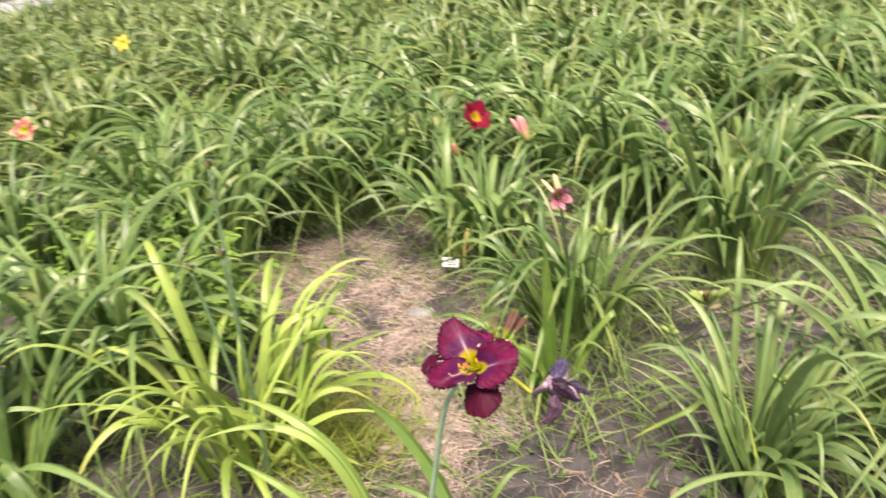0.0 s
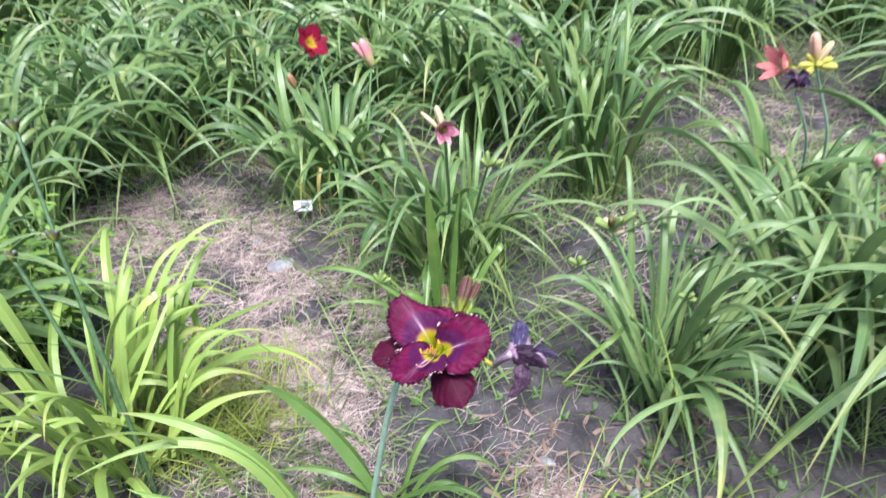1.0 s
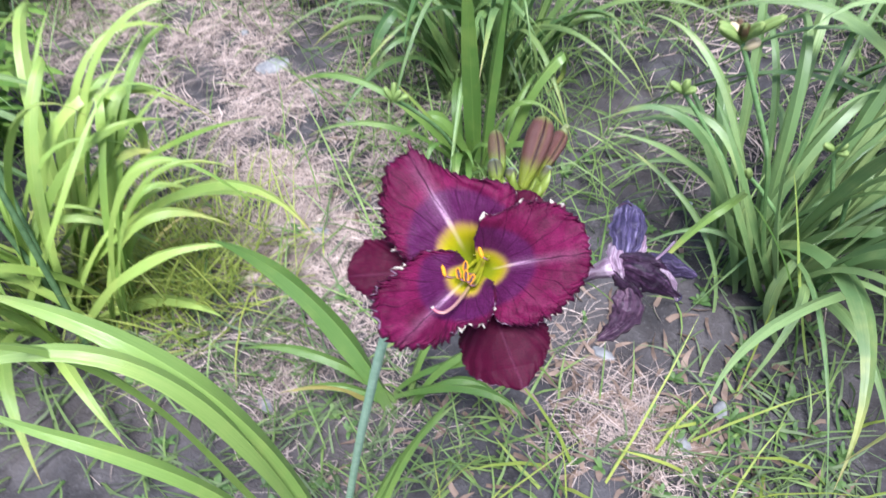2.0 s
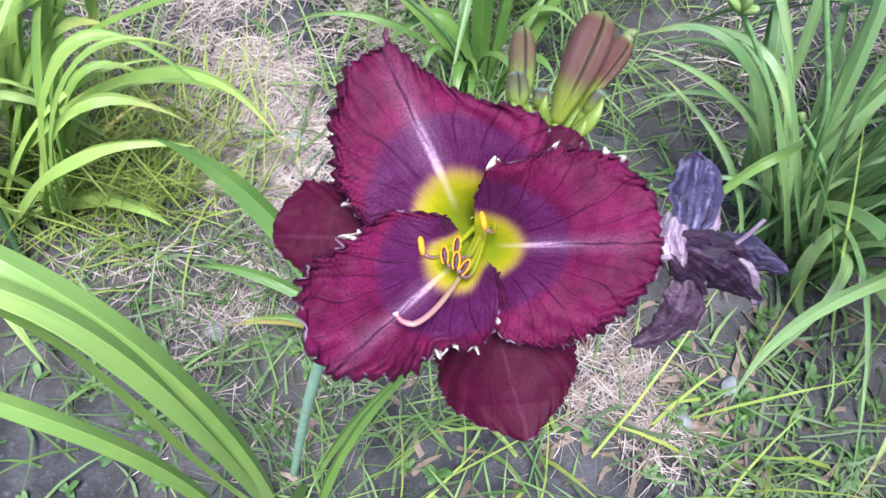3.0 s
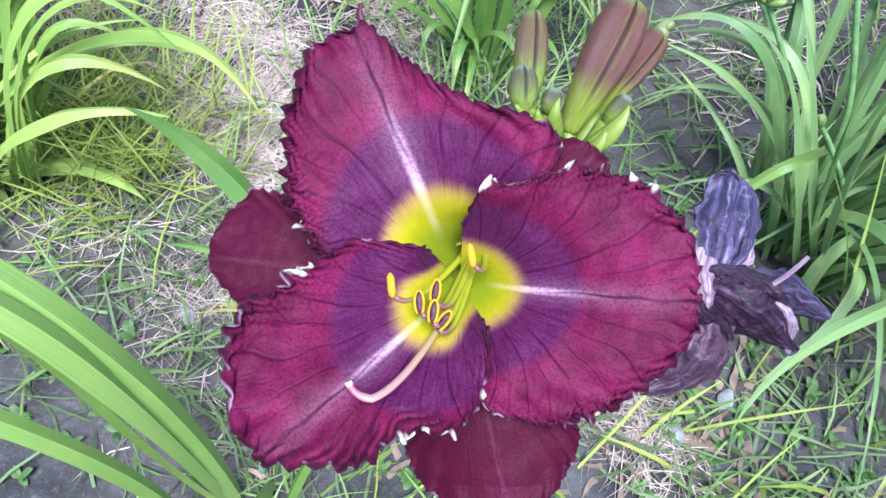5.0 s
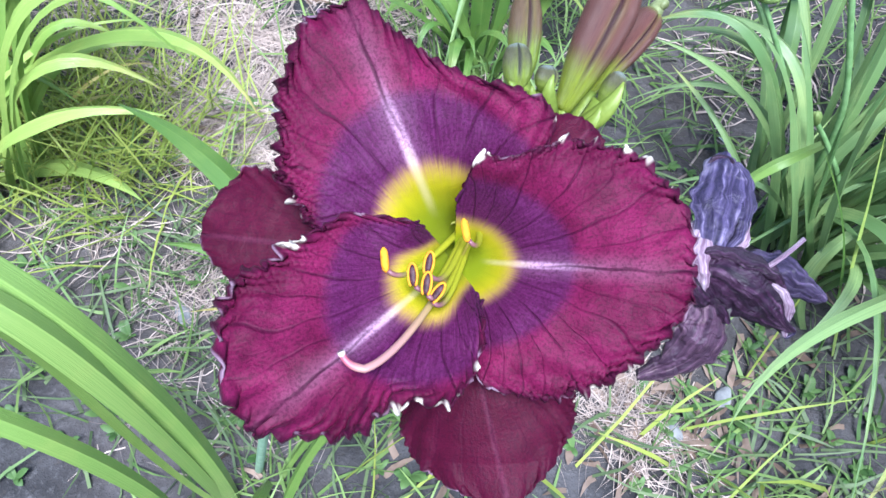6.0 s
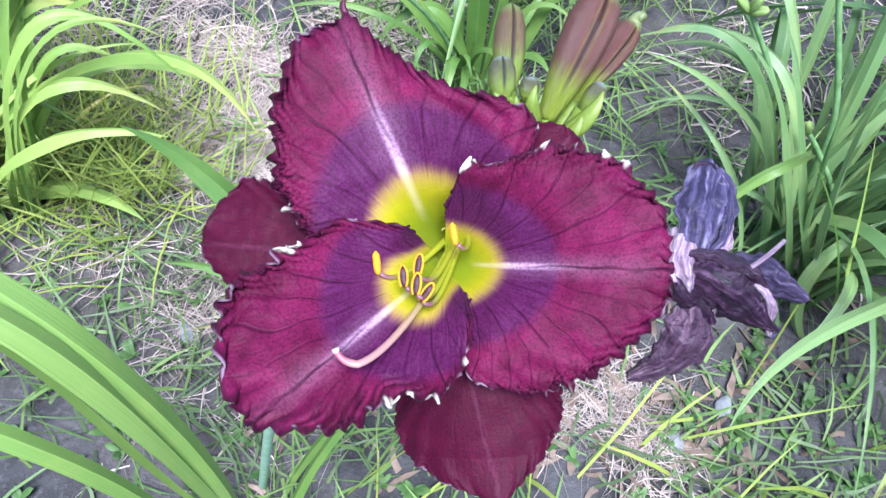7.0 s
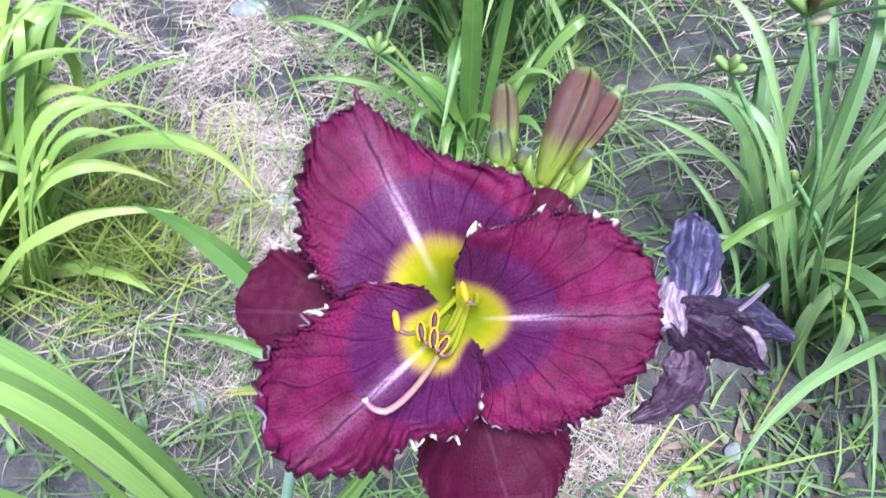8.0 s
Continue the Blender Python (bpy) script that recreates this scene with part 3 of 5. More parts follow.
def petal_mesh(name, azimuth, length, wide_a, wide_b, depth, tilt, material, lift=0.0, ruffle=1.6, teeth=0.5, seed=1, bend=0.0, n=240, m=57, wavelength=4.0, crumple=0.0, cup=0.0, sight=EYE_DISTANCE, start=0.3, marks=(), middle=(0.0, 0.0), zones=(21.0, 43.0), lobes=0.0, flap=(0.0, 0.0), swell=0.0, frill=(1.0, 1.0)):
    """One petal, in millimetres about the throat. wide_a, wide_b: half widths along it on its two sides. depth: how far
    it rises at each distance from
    the throat. sight: how far off the camera stands whose view of the outline is kept. The frill grows towards the rim."""
    rng = np.random.RandomState(seed)
    u = np.linspace(0, 1, n)[:, None]
    q = np.linspace(-1, 1, m)[None, :]
    v = np.sign(q) * (1 - (1 - np.abs(q)) ** 1.6)
    ka, kb = np.array(wide_a, float), np.array(wide_b, float)
    smooth = lambda k: np.convolve(np.pad(np.interp(u[:, 0], k[:, 0], k[:, 1]), 6, mode="edge"), np.ones(13) / 13, "valid")[:, None]
    w = np.where(v > 0, smooth(ka), smooth(kb))
    r = start + (length - start) * u
    a = math.radians(azimuth) + math.radians(bend) * u ** 2
    # rim: small in-and-out scallops and single teeth
    tt = np.linspace(0, 1, n)
    jag = np.interp(tt, np.linspace(0, 1, 60), rng.rand(60))[:, None]
    spike = np.zeros((n, 2))
    for sd in range(2):
        for c in rng.rand(int(14 * teeth)):
            spike[:, sd] = np.maximum(spike[:, sd], np.exp(-((tt - 0.12 - 0.86 * c) * length / rng.uniform(0.4, 0.8)) ** 2) * rng.uniform(0.15, 0.6))
    for sd, c, size in marks:
        spike[:, sd] = np.maximum(spike[:, sd], np.exp(-((tt - c) * length / (0.8 + 0.7 * size)) ** 2) * size)
    spike_v = np.where(v > 0, spike[:, :1], spike[:, 1:])
    closeness = np.clip((np.abs(v) - 0.93) / 0.07, 0, 1)
    grow = np.clip(r / 40.0, 0.2, 1.0)
    wv = v * w * (1 + 0.07 * grow * np.where(v > 0, frill[0], frill[1]) * (jag - 0.5) * np.abs(v) ** 6) + np.sign(v) * closeness ** 1.5 * spike_v * 2.0
    d_edge = np.minimum((1 - np.abs(v)) * w, (1 - u) * length + 0.0 * v)
    warp = np.array([[noise.noise((float(uu) * 9, seed * 3.1, float(sg))) for sg in (-1, 1)] for uu in u[:, 0]])
    beside, beyond = (1 - np.abs(v)) * w, (1 - u) * length + 0.0 * v
    along = length + (beside - beyond) * np.abs(beside - beyond) / (np.hypot(beside, beyond) + 0.01)
    phase = 2 * np.pi * (along + 7.0 * rng.rand()) / wavelength + 3.0 * np.where(v > 0, warp[:, 1:], warp[:, :1])
    wv = wv + np.sign(v) * ruffle * grow * np.where(v > 0, frill[0], frill[1]) * np.exp(-d_edge / 1.8) * (0.26 * np.sin(phase * 0.5 + 1.2) + 0.30 * np.cos(phase) + 0.10 * np.sin(phase * 1.63))
    r = r + ruffle * 0.3 * np.exp(-d_edge / 3.0) * np.sin(phase + 1.0)
    x = r * np.cos(a) - wv * np.sin(a)
    y = r * np.sin(a) + wv * np.cos(a)
    rho = np.hypot(x - middle[0], y - middle[1])
    kd = np.array(depth, float)
    fine = np.linspace(0, 110, 220)
    prof = np.convolve(np.pad(np.interp(fine, kd[:, 0], kd[:, 1]), 9, mode="edge"), np.ones(19) / 19, "valid")
    z = np.interp(rho, fine, prof) + tilt * np.maximum(r - 15, 0) + lift * np.clip(rho / 20, 0, 1) + cup * (v * w) ** 2 / 30.0
    each = np.where(v > 0, frill[0], frill[1]) * (1 - 0.6 * np.clip((u - 0.9) / 0.1, 0, 1) * np.clip(1 - np.abs(v), 0, 1))
    uneven = (0.55 + 0.75 * np.abs(np.sin(0.23 * phase + 2.0 * seed))) * each
    gather = np.abs(np.sin(0.5 * phase)) * 2 - 1
    z = z + ruffle * grow * uneven * (0.85 * np.exp(-d_edge / 4.0) * gather + 0.32 * np.exp(-d_edge / 1.8) * np.sin(1.7 * phase + 0.8))
    z = z + 0.14 * ruffle * grow * uneven * np.exp(-d_edge / 10.0) * gather
    z = z + 1.2 * grow * np.exp(-d_edge / 9.0) * np.sin(phase * 0.31 + seed)
    z = z + np.where(v > 0, flap[0], flap[1]) * np.exp(-(r / 26.0) ** 2) * np.clip((np.abs(wv) - 13.0) / 13.0, 0, 1.2) ** 1.6
    z = z + 5.0 * lobes * np.exp(-(r / 9.0) ** 2) * np.clip(np.abs(wv) / 12.0, 0, 1.3) ** 2
    if swell:
        z = z + swell * np.array([[noise.noise((float(x[i, j]) * 0.05, float(y[i, j]) * 0.05, seed * 1.7)) + 0.35 * noise.noise((float(x[i, j]) * 0.13, float(y[i, j]) * 0.13, seed)) for j in range(m)] for i in range(n)])
    if crumple:
        z = z + crumple * np.array([[noise.noise((float(x[i, j]) * 0.12, float(y[i, j]) * 0.12, seed)) + 0.5 * noise.noise((float(x[i, j]) * 0.3, float(y[i, j]) * 0.3, seed + 4)) for j in range(m)] for i in range(n)])
    k = (sight - z) / sight
    verts = np.stack([x * k, y * k, z], -1).reshape(-1, 3) / 1000.0
    uv = np.stack(np.broadcast_arrays(u, v), -1).reshape(-1, 2)
    me = mesh_from(name, verts, grid_faces(n, m), material, uv)
    col = me.color_attributes.new("shape", "FLOAT_COLOR", "POINT")
    tooth = closeness * spike_v
    ang = np.arctan2(wv, r)
    way_out = np.hypot(r, (1.4 + 1.1 * lobes * np.exp(-(r / 9.0) ** 2)) * wv)
    way_out = np.interp(way_out, [0, zones[0], zones[1], zones[1] + 60], [0, 21, 43, 103])
    data = np.stack([way_out / 100, d_edge / 40, tooth + 0 * rho, ang / (2 * math.pi) + 0.5], -1)
    col.data.foreach_set("color", data.astype(np.float32).ravel())
    return me


def thicken(ob, t=0.0006):
    mod = ob.modifiers.new("thickness", "SOLIDIFY")
    mod.thickness, mod.offset = t, -1
    return ob


def smooth_path(points, n=40):
    """A smooth line through points."""
    p = np.array([tuple(q) for q in points], float)
    t = np.linspace(0, len(p) - 1, n)
    i = np.clip(t.astype(int), 0, len(p) - 2)
    g = np.gradient(p, axis=0)
    s = (t - i)[:, None]
    return (2 * s ** 3 - 3 * s ** 2 + 1) * p[i] + (s ** 3 - 2 * s ** 2 + s) * g[i] + (-2 * s ** 3 + 3 * s ** 2) * p[i + 1] + (s ** 3 - s ** 2) * g[i + 1]


FUNNEL = [(0, -44), (5, -30), (11, -13), (20, 0), (33, 8), (50, 14), (70, 16), (90, 14)]
# Right petal's shallower funnel, shaped so its throat looks lighter in view.
FUNNEL_RIGHT = [(0, -27), (5, -20), (11, -10.5), (20, -1), (33, 7.5), (50, 14), (70, 16), (90, 14)]
BEHIND = [(0, -32), (8, -24), (20, -10), (40, -3), (60, -4), (90, -10)]

plant = thing("daylily_plant", BASE, "daylily with a large frilled purple-red bloom, buds and a withered flower", "daylily plant", "daylily clumps in the field")
flower_at = Matrix.Translation(-BASE) @ VIEW_AXES

TUBE = plain_material("floral_tube", (0.34, 0.36, 0.035), (0.46, 0.44, 0.07), 0.5, 200.0, 0.2)
v, f, uv = tube_arrays([(0.002, 0.006, -0.031), (0.002, 0.006, -0.033), (0.002, 0.005, -0.035), (0.001, 0.004, -0.038), (-0.001, 0.003, -0.044), (-0.003, 0.003, -0.055), (-0.006, 0.004, -0.066)], [0.0070, 0.0072, 0.0070, 0.0062, 0.005, 0.0042, 0.004], 18)
flower = under("flower", lean_mesh(mesh_from("flower", v, f[:-2], TUBE, uv)), plant, "large frilled purple-red bloom with a yellow-green throat", flower_at)
thicken(flower, 0.0008)

# Lengths and half widths follow the bloom's outline in the close-up view.
top_petal = petal_mesh("petal", 112.8, 82.0, [(0, 8), (0.15, 22), (0.31, 34.5), (0.54, 36.5), (0.80, 28.5), (1, 13)],
                       [(0, 8), (0.12, 24), (0.22, 35), (0.30, 42), (0.40, 43.5), (0.50, 35), (0.60, 23.5), (0.70, 17), (0.83, 10.5), (1, 4)], FUNNEL, 0.10, PETAL, 0.0, 2.3, 0.15, 3, middle=(3.6, 8.0), marks=[(0, 0.42, 0.5), (0, 0.36, 0.3), (1, 0.36, 0.2)], zones=(29.0, 52.0), flap=(3.0, 3.0), swell=2.6, frill=(1.15, 0.22))
right_petal = petal_mesh("petal", -2.0, 69.5, [(0, 17), (0.05, 27), (0.1, 32), (0.2, 31), (0.45, 37.5), (0.73, 34), (0.93, 22), (1, 9)],
                         [(0, 8), (0.06, 24), (0.13, 35), (0.4, 39), (0.67, 32), (0.88, 20), (1, 9)], FUNNEL_RIGHT, -0.22, PETAL, 2.0, 2.2, 0.4, 8, middle=(4.0, 4.0), marks=[(0, 0.09, 1.2), (0, 0.43, 0.7), (0, 0.70, 0.8), (0, 0.78, 0.6), (1, 0.60, 0.5), (1, 0.56, 0.4)], zones=(17.5, 35.5), flap=(3.0, 1.0), swell=2.4, frill=(0.6, 0.85))
low_petal = petal_mesh("petal", 219.0, 75.6, [(0, 13), (0.06, 20), (0.1, 23.5), (0.25, 30), (0.36, 30.5), (0.47, 21), (0.6, 20.5), (0.71, 19.5), (0.8, 15), (0.86, 10.5), (0.93, 6), (1, 2)],
                       [(0, 15.5), (0.05, 20), (0.1, 24), (0.2, 31.5), (0.46, 34.0), (0.7, 37), (0.85, 30), (0.95, 19), (1, 10)], FUNNEL, 0.30, PETAL, 4.0, 3.2, 0.0, 5, wavelength=5.2, middle=(3.6, 8.0), marks=[(0, 0.18, 0.6), (0, 0.30, 0.4), (0, 0.36, 0.55), (0, 0.385, 0.45), (0, 0.43, 0.6), (0, 0.49, 0.9), (0, 0.515, 0.7), (1, 0.40, 0.6), (1, 0.43, 0.9), (1, 0.46, 0.7)], zones=(20.5, 42.0), lobes=1.0, flap=(4.0, 4.0), swell=2.6)
for me in (top_petal, right_petal, low_petal):
    thicken(under("petal", lean_mesh(me, rolled if me is right_petal else tucked if me is top_petal else lean_back), flower, "velvety purple-red petal with a ruffled pale-toothed edge"))
CURL = plain_material("petal_tip", (0.030, 0.002, 0.012), (0.10, 0.006, 0.035), 0.5, 300.0)
under("petal_tip", lean_mesh(tube("petal_tip", smooth_path([(-0.0275, 0.0665, 0.0195), (-0.0264, 0.0695, 0.0215), (-0.0270, 0.0722, 0.0225), (-0.0264, 0.0742, 0.0225)], 14), np.linspace(0.0013, 0.0007, 14), CURL, 8)), flower, "dark curled petal tip")
SEP = [(0, 16), (0.3, 24), (0.52, 25.5), (0.68, 22.5), (0.82, 15.5), (0.93, 7.5), (1, 0.8)]
low_sepal = petal_mesh("sepal", -76.8, 74.0, SEP, SEP, BEHIND, -0.05, SEPAL, 0.0, 0.35, 0.0, 12, swell=1.4, cup=-0.5, start=17.0)
left_sepal = petal_mesh("sepal", 174.0, 73.0, [(0, 14), (0.3, 17), (0.6, 18), (0.85, 12), (1, 3)], [(0, 14), (0.3, 18), (0.6, 21), (0.82, 21), (0.93, 13), (1, 5)], BEHIND, 0.10, SEPAL, 0.0, 0.4, 0.0, 14, crumple=0.7, start=17.0)
right_sepal = petal_mesh("sepal", 44.0, 56.0, [(0, 14), (0.3, 17), (0.6, 18), (0.85, 12), (1, 4)], [(0, 14), (0.3, 17), (0.6, 18), (0.85, 12), (1, 4)], BEHIND, -0.10, SEPAL, 0.0, 0.4, 0.1, 16, start=17.0)
for me in (low_sepal, left_sepal, right_sepal):
    thicken(under("sepal", lean_mesh(me, hung if me is low_sepal else lean_back), flower, "smooth wine-red sepal"))


def stamen_material():
    k = Mat("filament")
    u, v = k.uv()
    c = k.mix(k.step(u, 0.62, 0.92), (0.33, 0.34, 0.012), (0.20, 0.085, 0.095))
    return k.finish(c, 0.45, through_light=0.15)


def style_material():
    k = Mat("style")
    u, v = k.uv()
    c = k.mix(k.step(u, 0.2, 0.55), (0.34, 0.29, 0.05), (0.37, 0.19, 0.17))
    c = k.mix(k.step(u, 0.72, 0.9), c, (0.40, 0.10, 0.14))
    c = k.mix(k.step(u, 0.955, 0.985), c, (0.52, 0.42, 0.38))
    return k.finish(c, 0.42, through_light=0.15)


FILAMENT, STYLE = stamen_material(), style_material()
POLLEN = plain_material("pollen", (0.50, 0.18, 0.002), (0.60, 0.27, 0.003), 0.8, 900.0)
ANTHER = plain_material("anther_dark", (0.020, 0.006, 0.010), (0.065, 0.022, 0.027), 0.6, 700.0)


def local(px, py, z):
    """Millimetres across the close-up view, as the camera sees them, to metres in the view axes."""
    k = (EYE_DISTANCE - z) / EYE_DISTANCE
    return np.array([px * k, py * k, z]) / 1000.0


def capsule(name, centre, along, length, radius, material):
    along = unit(np.array(along, float))
    s = np.linspace(-0.5, 0.5, 9)
    path = np.array(centre) + s[:, None] * along * length
    return tube(name, path, radius * np.sqrt(np.clip(1 - (2 * s) ** 4, 0.06, 1)), material, 8)


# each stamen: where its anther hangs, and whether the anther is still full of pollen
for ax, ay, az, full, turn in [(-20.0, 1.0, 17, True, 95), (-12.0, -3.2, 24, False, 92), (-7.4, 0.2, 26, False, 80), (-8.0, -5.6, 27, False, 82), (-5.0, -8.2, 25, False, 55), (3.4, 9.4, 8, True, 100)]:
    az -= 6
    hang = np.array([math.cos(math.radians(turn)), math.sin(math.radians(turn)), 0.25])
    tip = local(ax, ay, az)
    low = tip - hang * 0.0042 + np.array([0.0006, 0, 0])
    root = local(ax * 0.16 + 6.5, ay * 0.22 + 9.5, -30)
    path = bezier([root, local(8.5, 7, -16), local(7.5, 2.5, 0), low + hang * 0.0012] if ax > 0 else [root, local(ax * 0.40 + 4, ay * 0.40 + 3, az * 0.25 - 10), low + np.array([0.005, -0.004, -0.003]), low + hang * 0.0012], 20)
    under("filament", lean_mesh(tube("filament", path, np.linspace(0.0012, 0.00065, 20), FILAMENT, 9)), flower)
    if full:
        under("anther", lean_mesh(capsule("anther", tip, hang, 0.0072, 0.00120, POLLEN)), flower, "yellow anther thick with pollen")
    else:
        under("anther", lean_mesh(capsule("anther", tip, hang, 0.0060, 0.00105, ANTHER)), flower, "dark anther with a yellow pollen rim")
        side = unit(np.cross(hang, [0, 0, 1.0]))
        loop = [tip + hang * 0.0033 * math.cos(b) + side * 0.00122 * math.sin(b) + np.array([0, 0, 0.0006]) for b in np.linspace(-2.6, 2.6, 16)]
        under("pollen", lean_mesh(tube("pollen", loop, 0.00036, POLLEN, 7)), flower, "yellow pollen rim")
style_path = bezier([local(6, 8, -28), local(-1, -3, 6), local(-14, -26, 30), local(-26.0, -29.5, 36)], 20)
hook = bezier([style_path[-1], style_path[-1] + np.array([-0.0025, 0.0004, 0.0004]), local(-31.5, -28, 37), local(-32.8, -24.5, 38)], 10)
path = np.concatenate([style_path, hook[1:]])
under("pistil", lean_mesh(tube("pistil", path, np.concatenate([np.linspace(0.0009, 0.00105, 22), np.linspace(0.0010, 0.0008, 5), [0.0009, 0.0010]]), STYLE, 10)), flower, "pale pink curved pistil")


# ---------------------------------------------------------------- scape, buds and the withered flower
def in_face(p):
    return VIEW_AXES @ Vector(leaned(p, lean_back)[0]) - BASE


stem = smooth_path([Vector(p) - BASE for p in ((-0.209, 0.0775, -0.01), (-0.155, 0.056, 0.2), (-0.101, 0.034, 0.4), (-0.052, 0.026, 0.57), (-0.015, 0.042, 0.629))] + [in_face((0.0335, 0.0385, -0.040))], 48)
SCAPE_PALE = plain_material("scape_pale", (0.26, 0.41, 0.26), (0.37, 0.52, 0.36), 0.5, 90.0, 0.1)
under("scape", tube("scape", stem, np.linspace(0.0046, 0.0032, 48), SCAPE_PALE, 10), plant, "stout grey-green flower stalk")
under("pedicel", tube("pedicel", smooth_path([in_face((-0.006, 0.004, -0.064)), in_face((-0.006, 0.012, -0.072)), Vector((-0.015, 0.042, 0.627)) - BASE], 10), 0.0034, SCAPE, 8), plant)


def bud_material(name, base, mid, tip, dark, lo=0.18, hi=0.5, tip_at=0.88):
    k = Mat(name)
    u, v = k.uv()
    n = k.noise(k.vec(k.math("MULTIPLY", u, 1.5), k.math("MULTIPLY", v, 12.0)), 5.0, 3.0)
    uu = k.math("ADD", u, k.math("MULTIPLY", k.math("SUBTRACT", n, 0.5), 0.22))
    c = k.mix(k.step(uu, lo, hi), base, mid)
    c = k.mix(k.math("MULTIPLY", k.step(n, 0.45, 0.75), 0.5), c, dark)
    c = k.mix(k.step(uu, tip_at, 0.99), c, tip)
    q = k.math("FRACT", k.math("MULTIPLY", k.math("ADD", v, 1.0), 1.5))
    off = k.math("ABSOLUTE", k.math("SUBTRACT", q, 0.5))
    fine = k.noise(k.vec(k.math("MULTIPLY", u, 2.0), k.math("MULTIPLY", v, 60.0)), 5.0, 3.0, 0.6)
    c = k.mix(k.math("MULTIPLY", k.step(fine, 0.5, 0.7), 0.35), c, dark)
    c = k.mix(k.math("MULTIPLY", k.math("MULTIPLY", k.step(off, 0.20, 0.06), k.step(u, 0.1, 0.4)), 0.12), c, base)
    seam = k.math("MULTIPLY", k.step(off, 0.075, 0.015), k.step(u, 0.12, 0.45))
    c = k.mix(k.math("MULTIPLY", seam, 0.92), c, dark)
    return k.finish(c, 0.42, k.math("ADD", n, fine), 0.0009, 0.5, through_light=0.10, spec=0.3)


BUD_RIPE = bud_material("bud_ripe", (0.165, 0.205, 0.014), (0.108, 0.043, 0.034), (0.17, 0.20, 0.05), (0.022, 0.004, 0.009), 0.20, 0.48, 0.90)
BUD_MID = bud_material("bud_half", (0.145, 0.200, 0.022), (0.110, 0.068, 0.034), (0.14, 0.18, 0.05), (0.030, 0.012, 0.014), 0.30, 0.62, 0.86)
BUD_GREEN = bud_material("bud_green", (0.150, 0.200, 0.022), (0.085, 0.082, 0.040), (0.20, 0.23, 0.21), (0.026, 0.024, 0.020), 0.25, 0.75, 0.86)
BUD_CAP = plain_material("bud_cap", (0.13, 0.15, 0.055), (0.22, 0.25, 0.11), 0.5, 300.0, 0.1)
BRACT = plain_material("bract_lime", (0.120, 0.172, 0.018), (0.21, 0.27, 0.045), 0.45, 120.0, 0.2)


def bud_mesh(name, base, tip, radius, material, curve=0.0, n=28, sides=72, seams=3, turn=0.0, blunt=False):
    """A spindle of folded sepals, with a seam between each two."""
    base, tip = np.array(base, float), np.array(tip, float)
    axis = unit(tip - base)
    length = np.linalg.norm(tip - base)
    x = unit(np.cross(axis, [0.2, 0.9, -0.3]))
    y = np.cross(axis, x)
    u = np.linspace(0, 1, n)
    prof = np.interp(u, [0, 0.08, 0.25, 0.5, 0.75, 0.9, 0.97, 1], [0.36, 0.46, 0.68, 0.93, 1.0, 0.80, 0.48, 0.10] if blunt else [0.42, 0.6, 0.86, 1.0, 0.92, 0.68, 0.42, 0.12])
    a = np.linspace(0, 2 * np.pi, sides, endpoint=False)
    part = np.mod(a * seams / (2 * np.pi) + turn, 1.0)
    seam = 1 - 0.26 * np.exp(-((part - 0.5) / 0.05) ** 2) + 0.07 * np.abs(np.cos(np.pi * part))
    deep = np.interp(u, [0, 0.3, 0.8, 1], [0.3, 0.8, 1.0, 2.2])[:, None]
    rr = radius * prof[:, None] * (1 + (seam[None, :] - 1) * deep)
    c = base + axis * (u * length)[:, None] + x * (curve * np.sin(np.pi * u) * length)[:, None]
    v = c[:, None, :] + rr[:, :, None] * (np.cos(a)[None, :, None] * x + np.sin(a)[None, :, None] * y)
    faces = grid_faces(n, sides, 0, True) + [tuple(range(sides))[::-1], tuple(range((n - 1) * sides, n * sides))]
    uv = np.stack(np.broadcast_arrays(u[:, None], (a * seams / (2 * np.pi) + turn)[None, :] / 1.5 - 1), -1).reshape(-1, 2)
    return mesh_from(name, v.reshape(-1, 3), faces, material, uv)


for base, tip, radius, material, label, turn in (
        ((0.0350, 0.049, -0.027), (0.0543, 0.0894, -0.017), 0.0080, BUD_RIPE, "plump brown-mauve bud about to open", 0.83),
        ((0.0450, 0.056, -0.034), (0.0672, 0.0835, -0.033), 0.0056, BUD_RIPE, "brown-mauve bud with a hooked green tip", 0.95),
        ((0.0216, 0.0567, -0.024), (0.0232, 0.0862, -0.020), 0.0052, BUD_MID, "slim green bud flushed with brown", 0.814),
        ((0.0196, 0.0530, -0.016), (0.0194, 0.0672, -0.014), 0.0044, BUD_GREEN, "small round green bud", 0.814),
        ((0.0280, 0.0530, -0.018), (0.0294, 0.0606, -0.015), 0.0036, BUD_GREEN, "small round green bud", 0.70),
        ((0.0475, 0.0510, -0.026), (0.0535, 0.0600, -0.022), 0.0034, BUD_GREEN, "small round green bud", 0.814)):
    ripe = material is BUD_RIPE
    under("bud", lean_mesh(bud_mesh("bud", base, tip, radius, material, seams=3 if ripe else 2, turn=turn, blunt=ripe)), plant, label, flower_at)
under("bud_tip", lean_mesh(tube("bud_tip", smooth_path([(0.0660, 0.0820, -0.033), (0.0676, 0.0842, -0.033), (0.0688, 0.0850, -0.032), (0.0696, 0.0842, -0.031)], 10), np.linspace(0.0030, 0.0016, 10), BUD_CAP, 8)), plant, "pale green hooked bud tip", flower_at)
fork = (0.0335, 0.0385, -0.040)
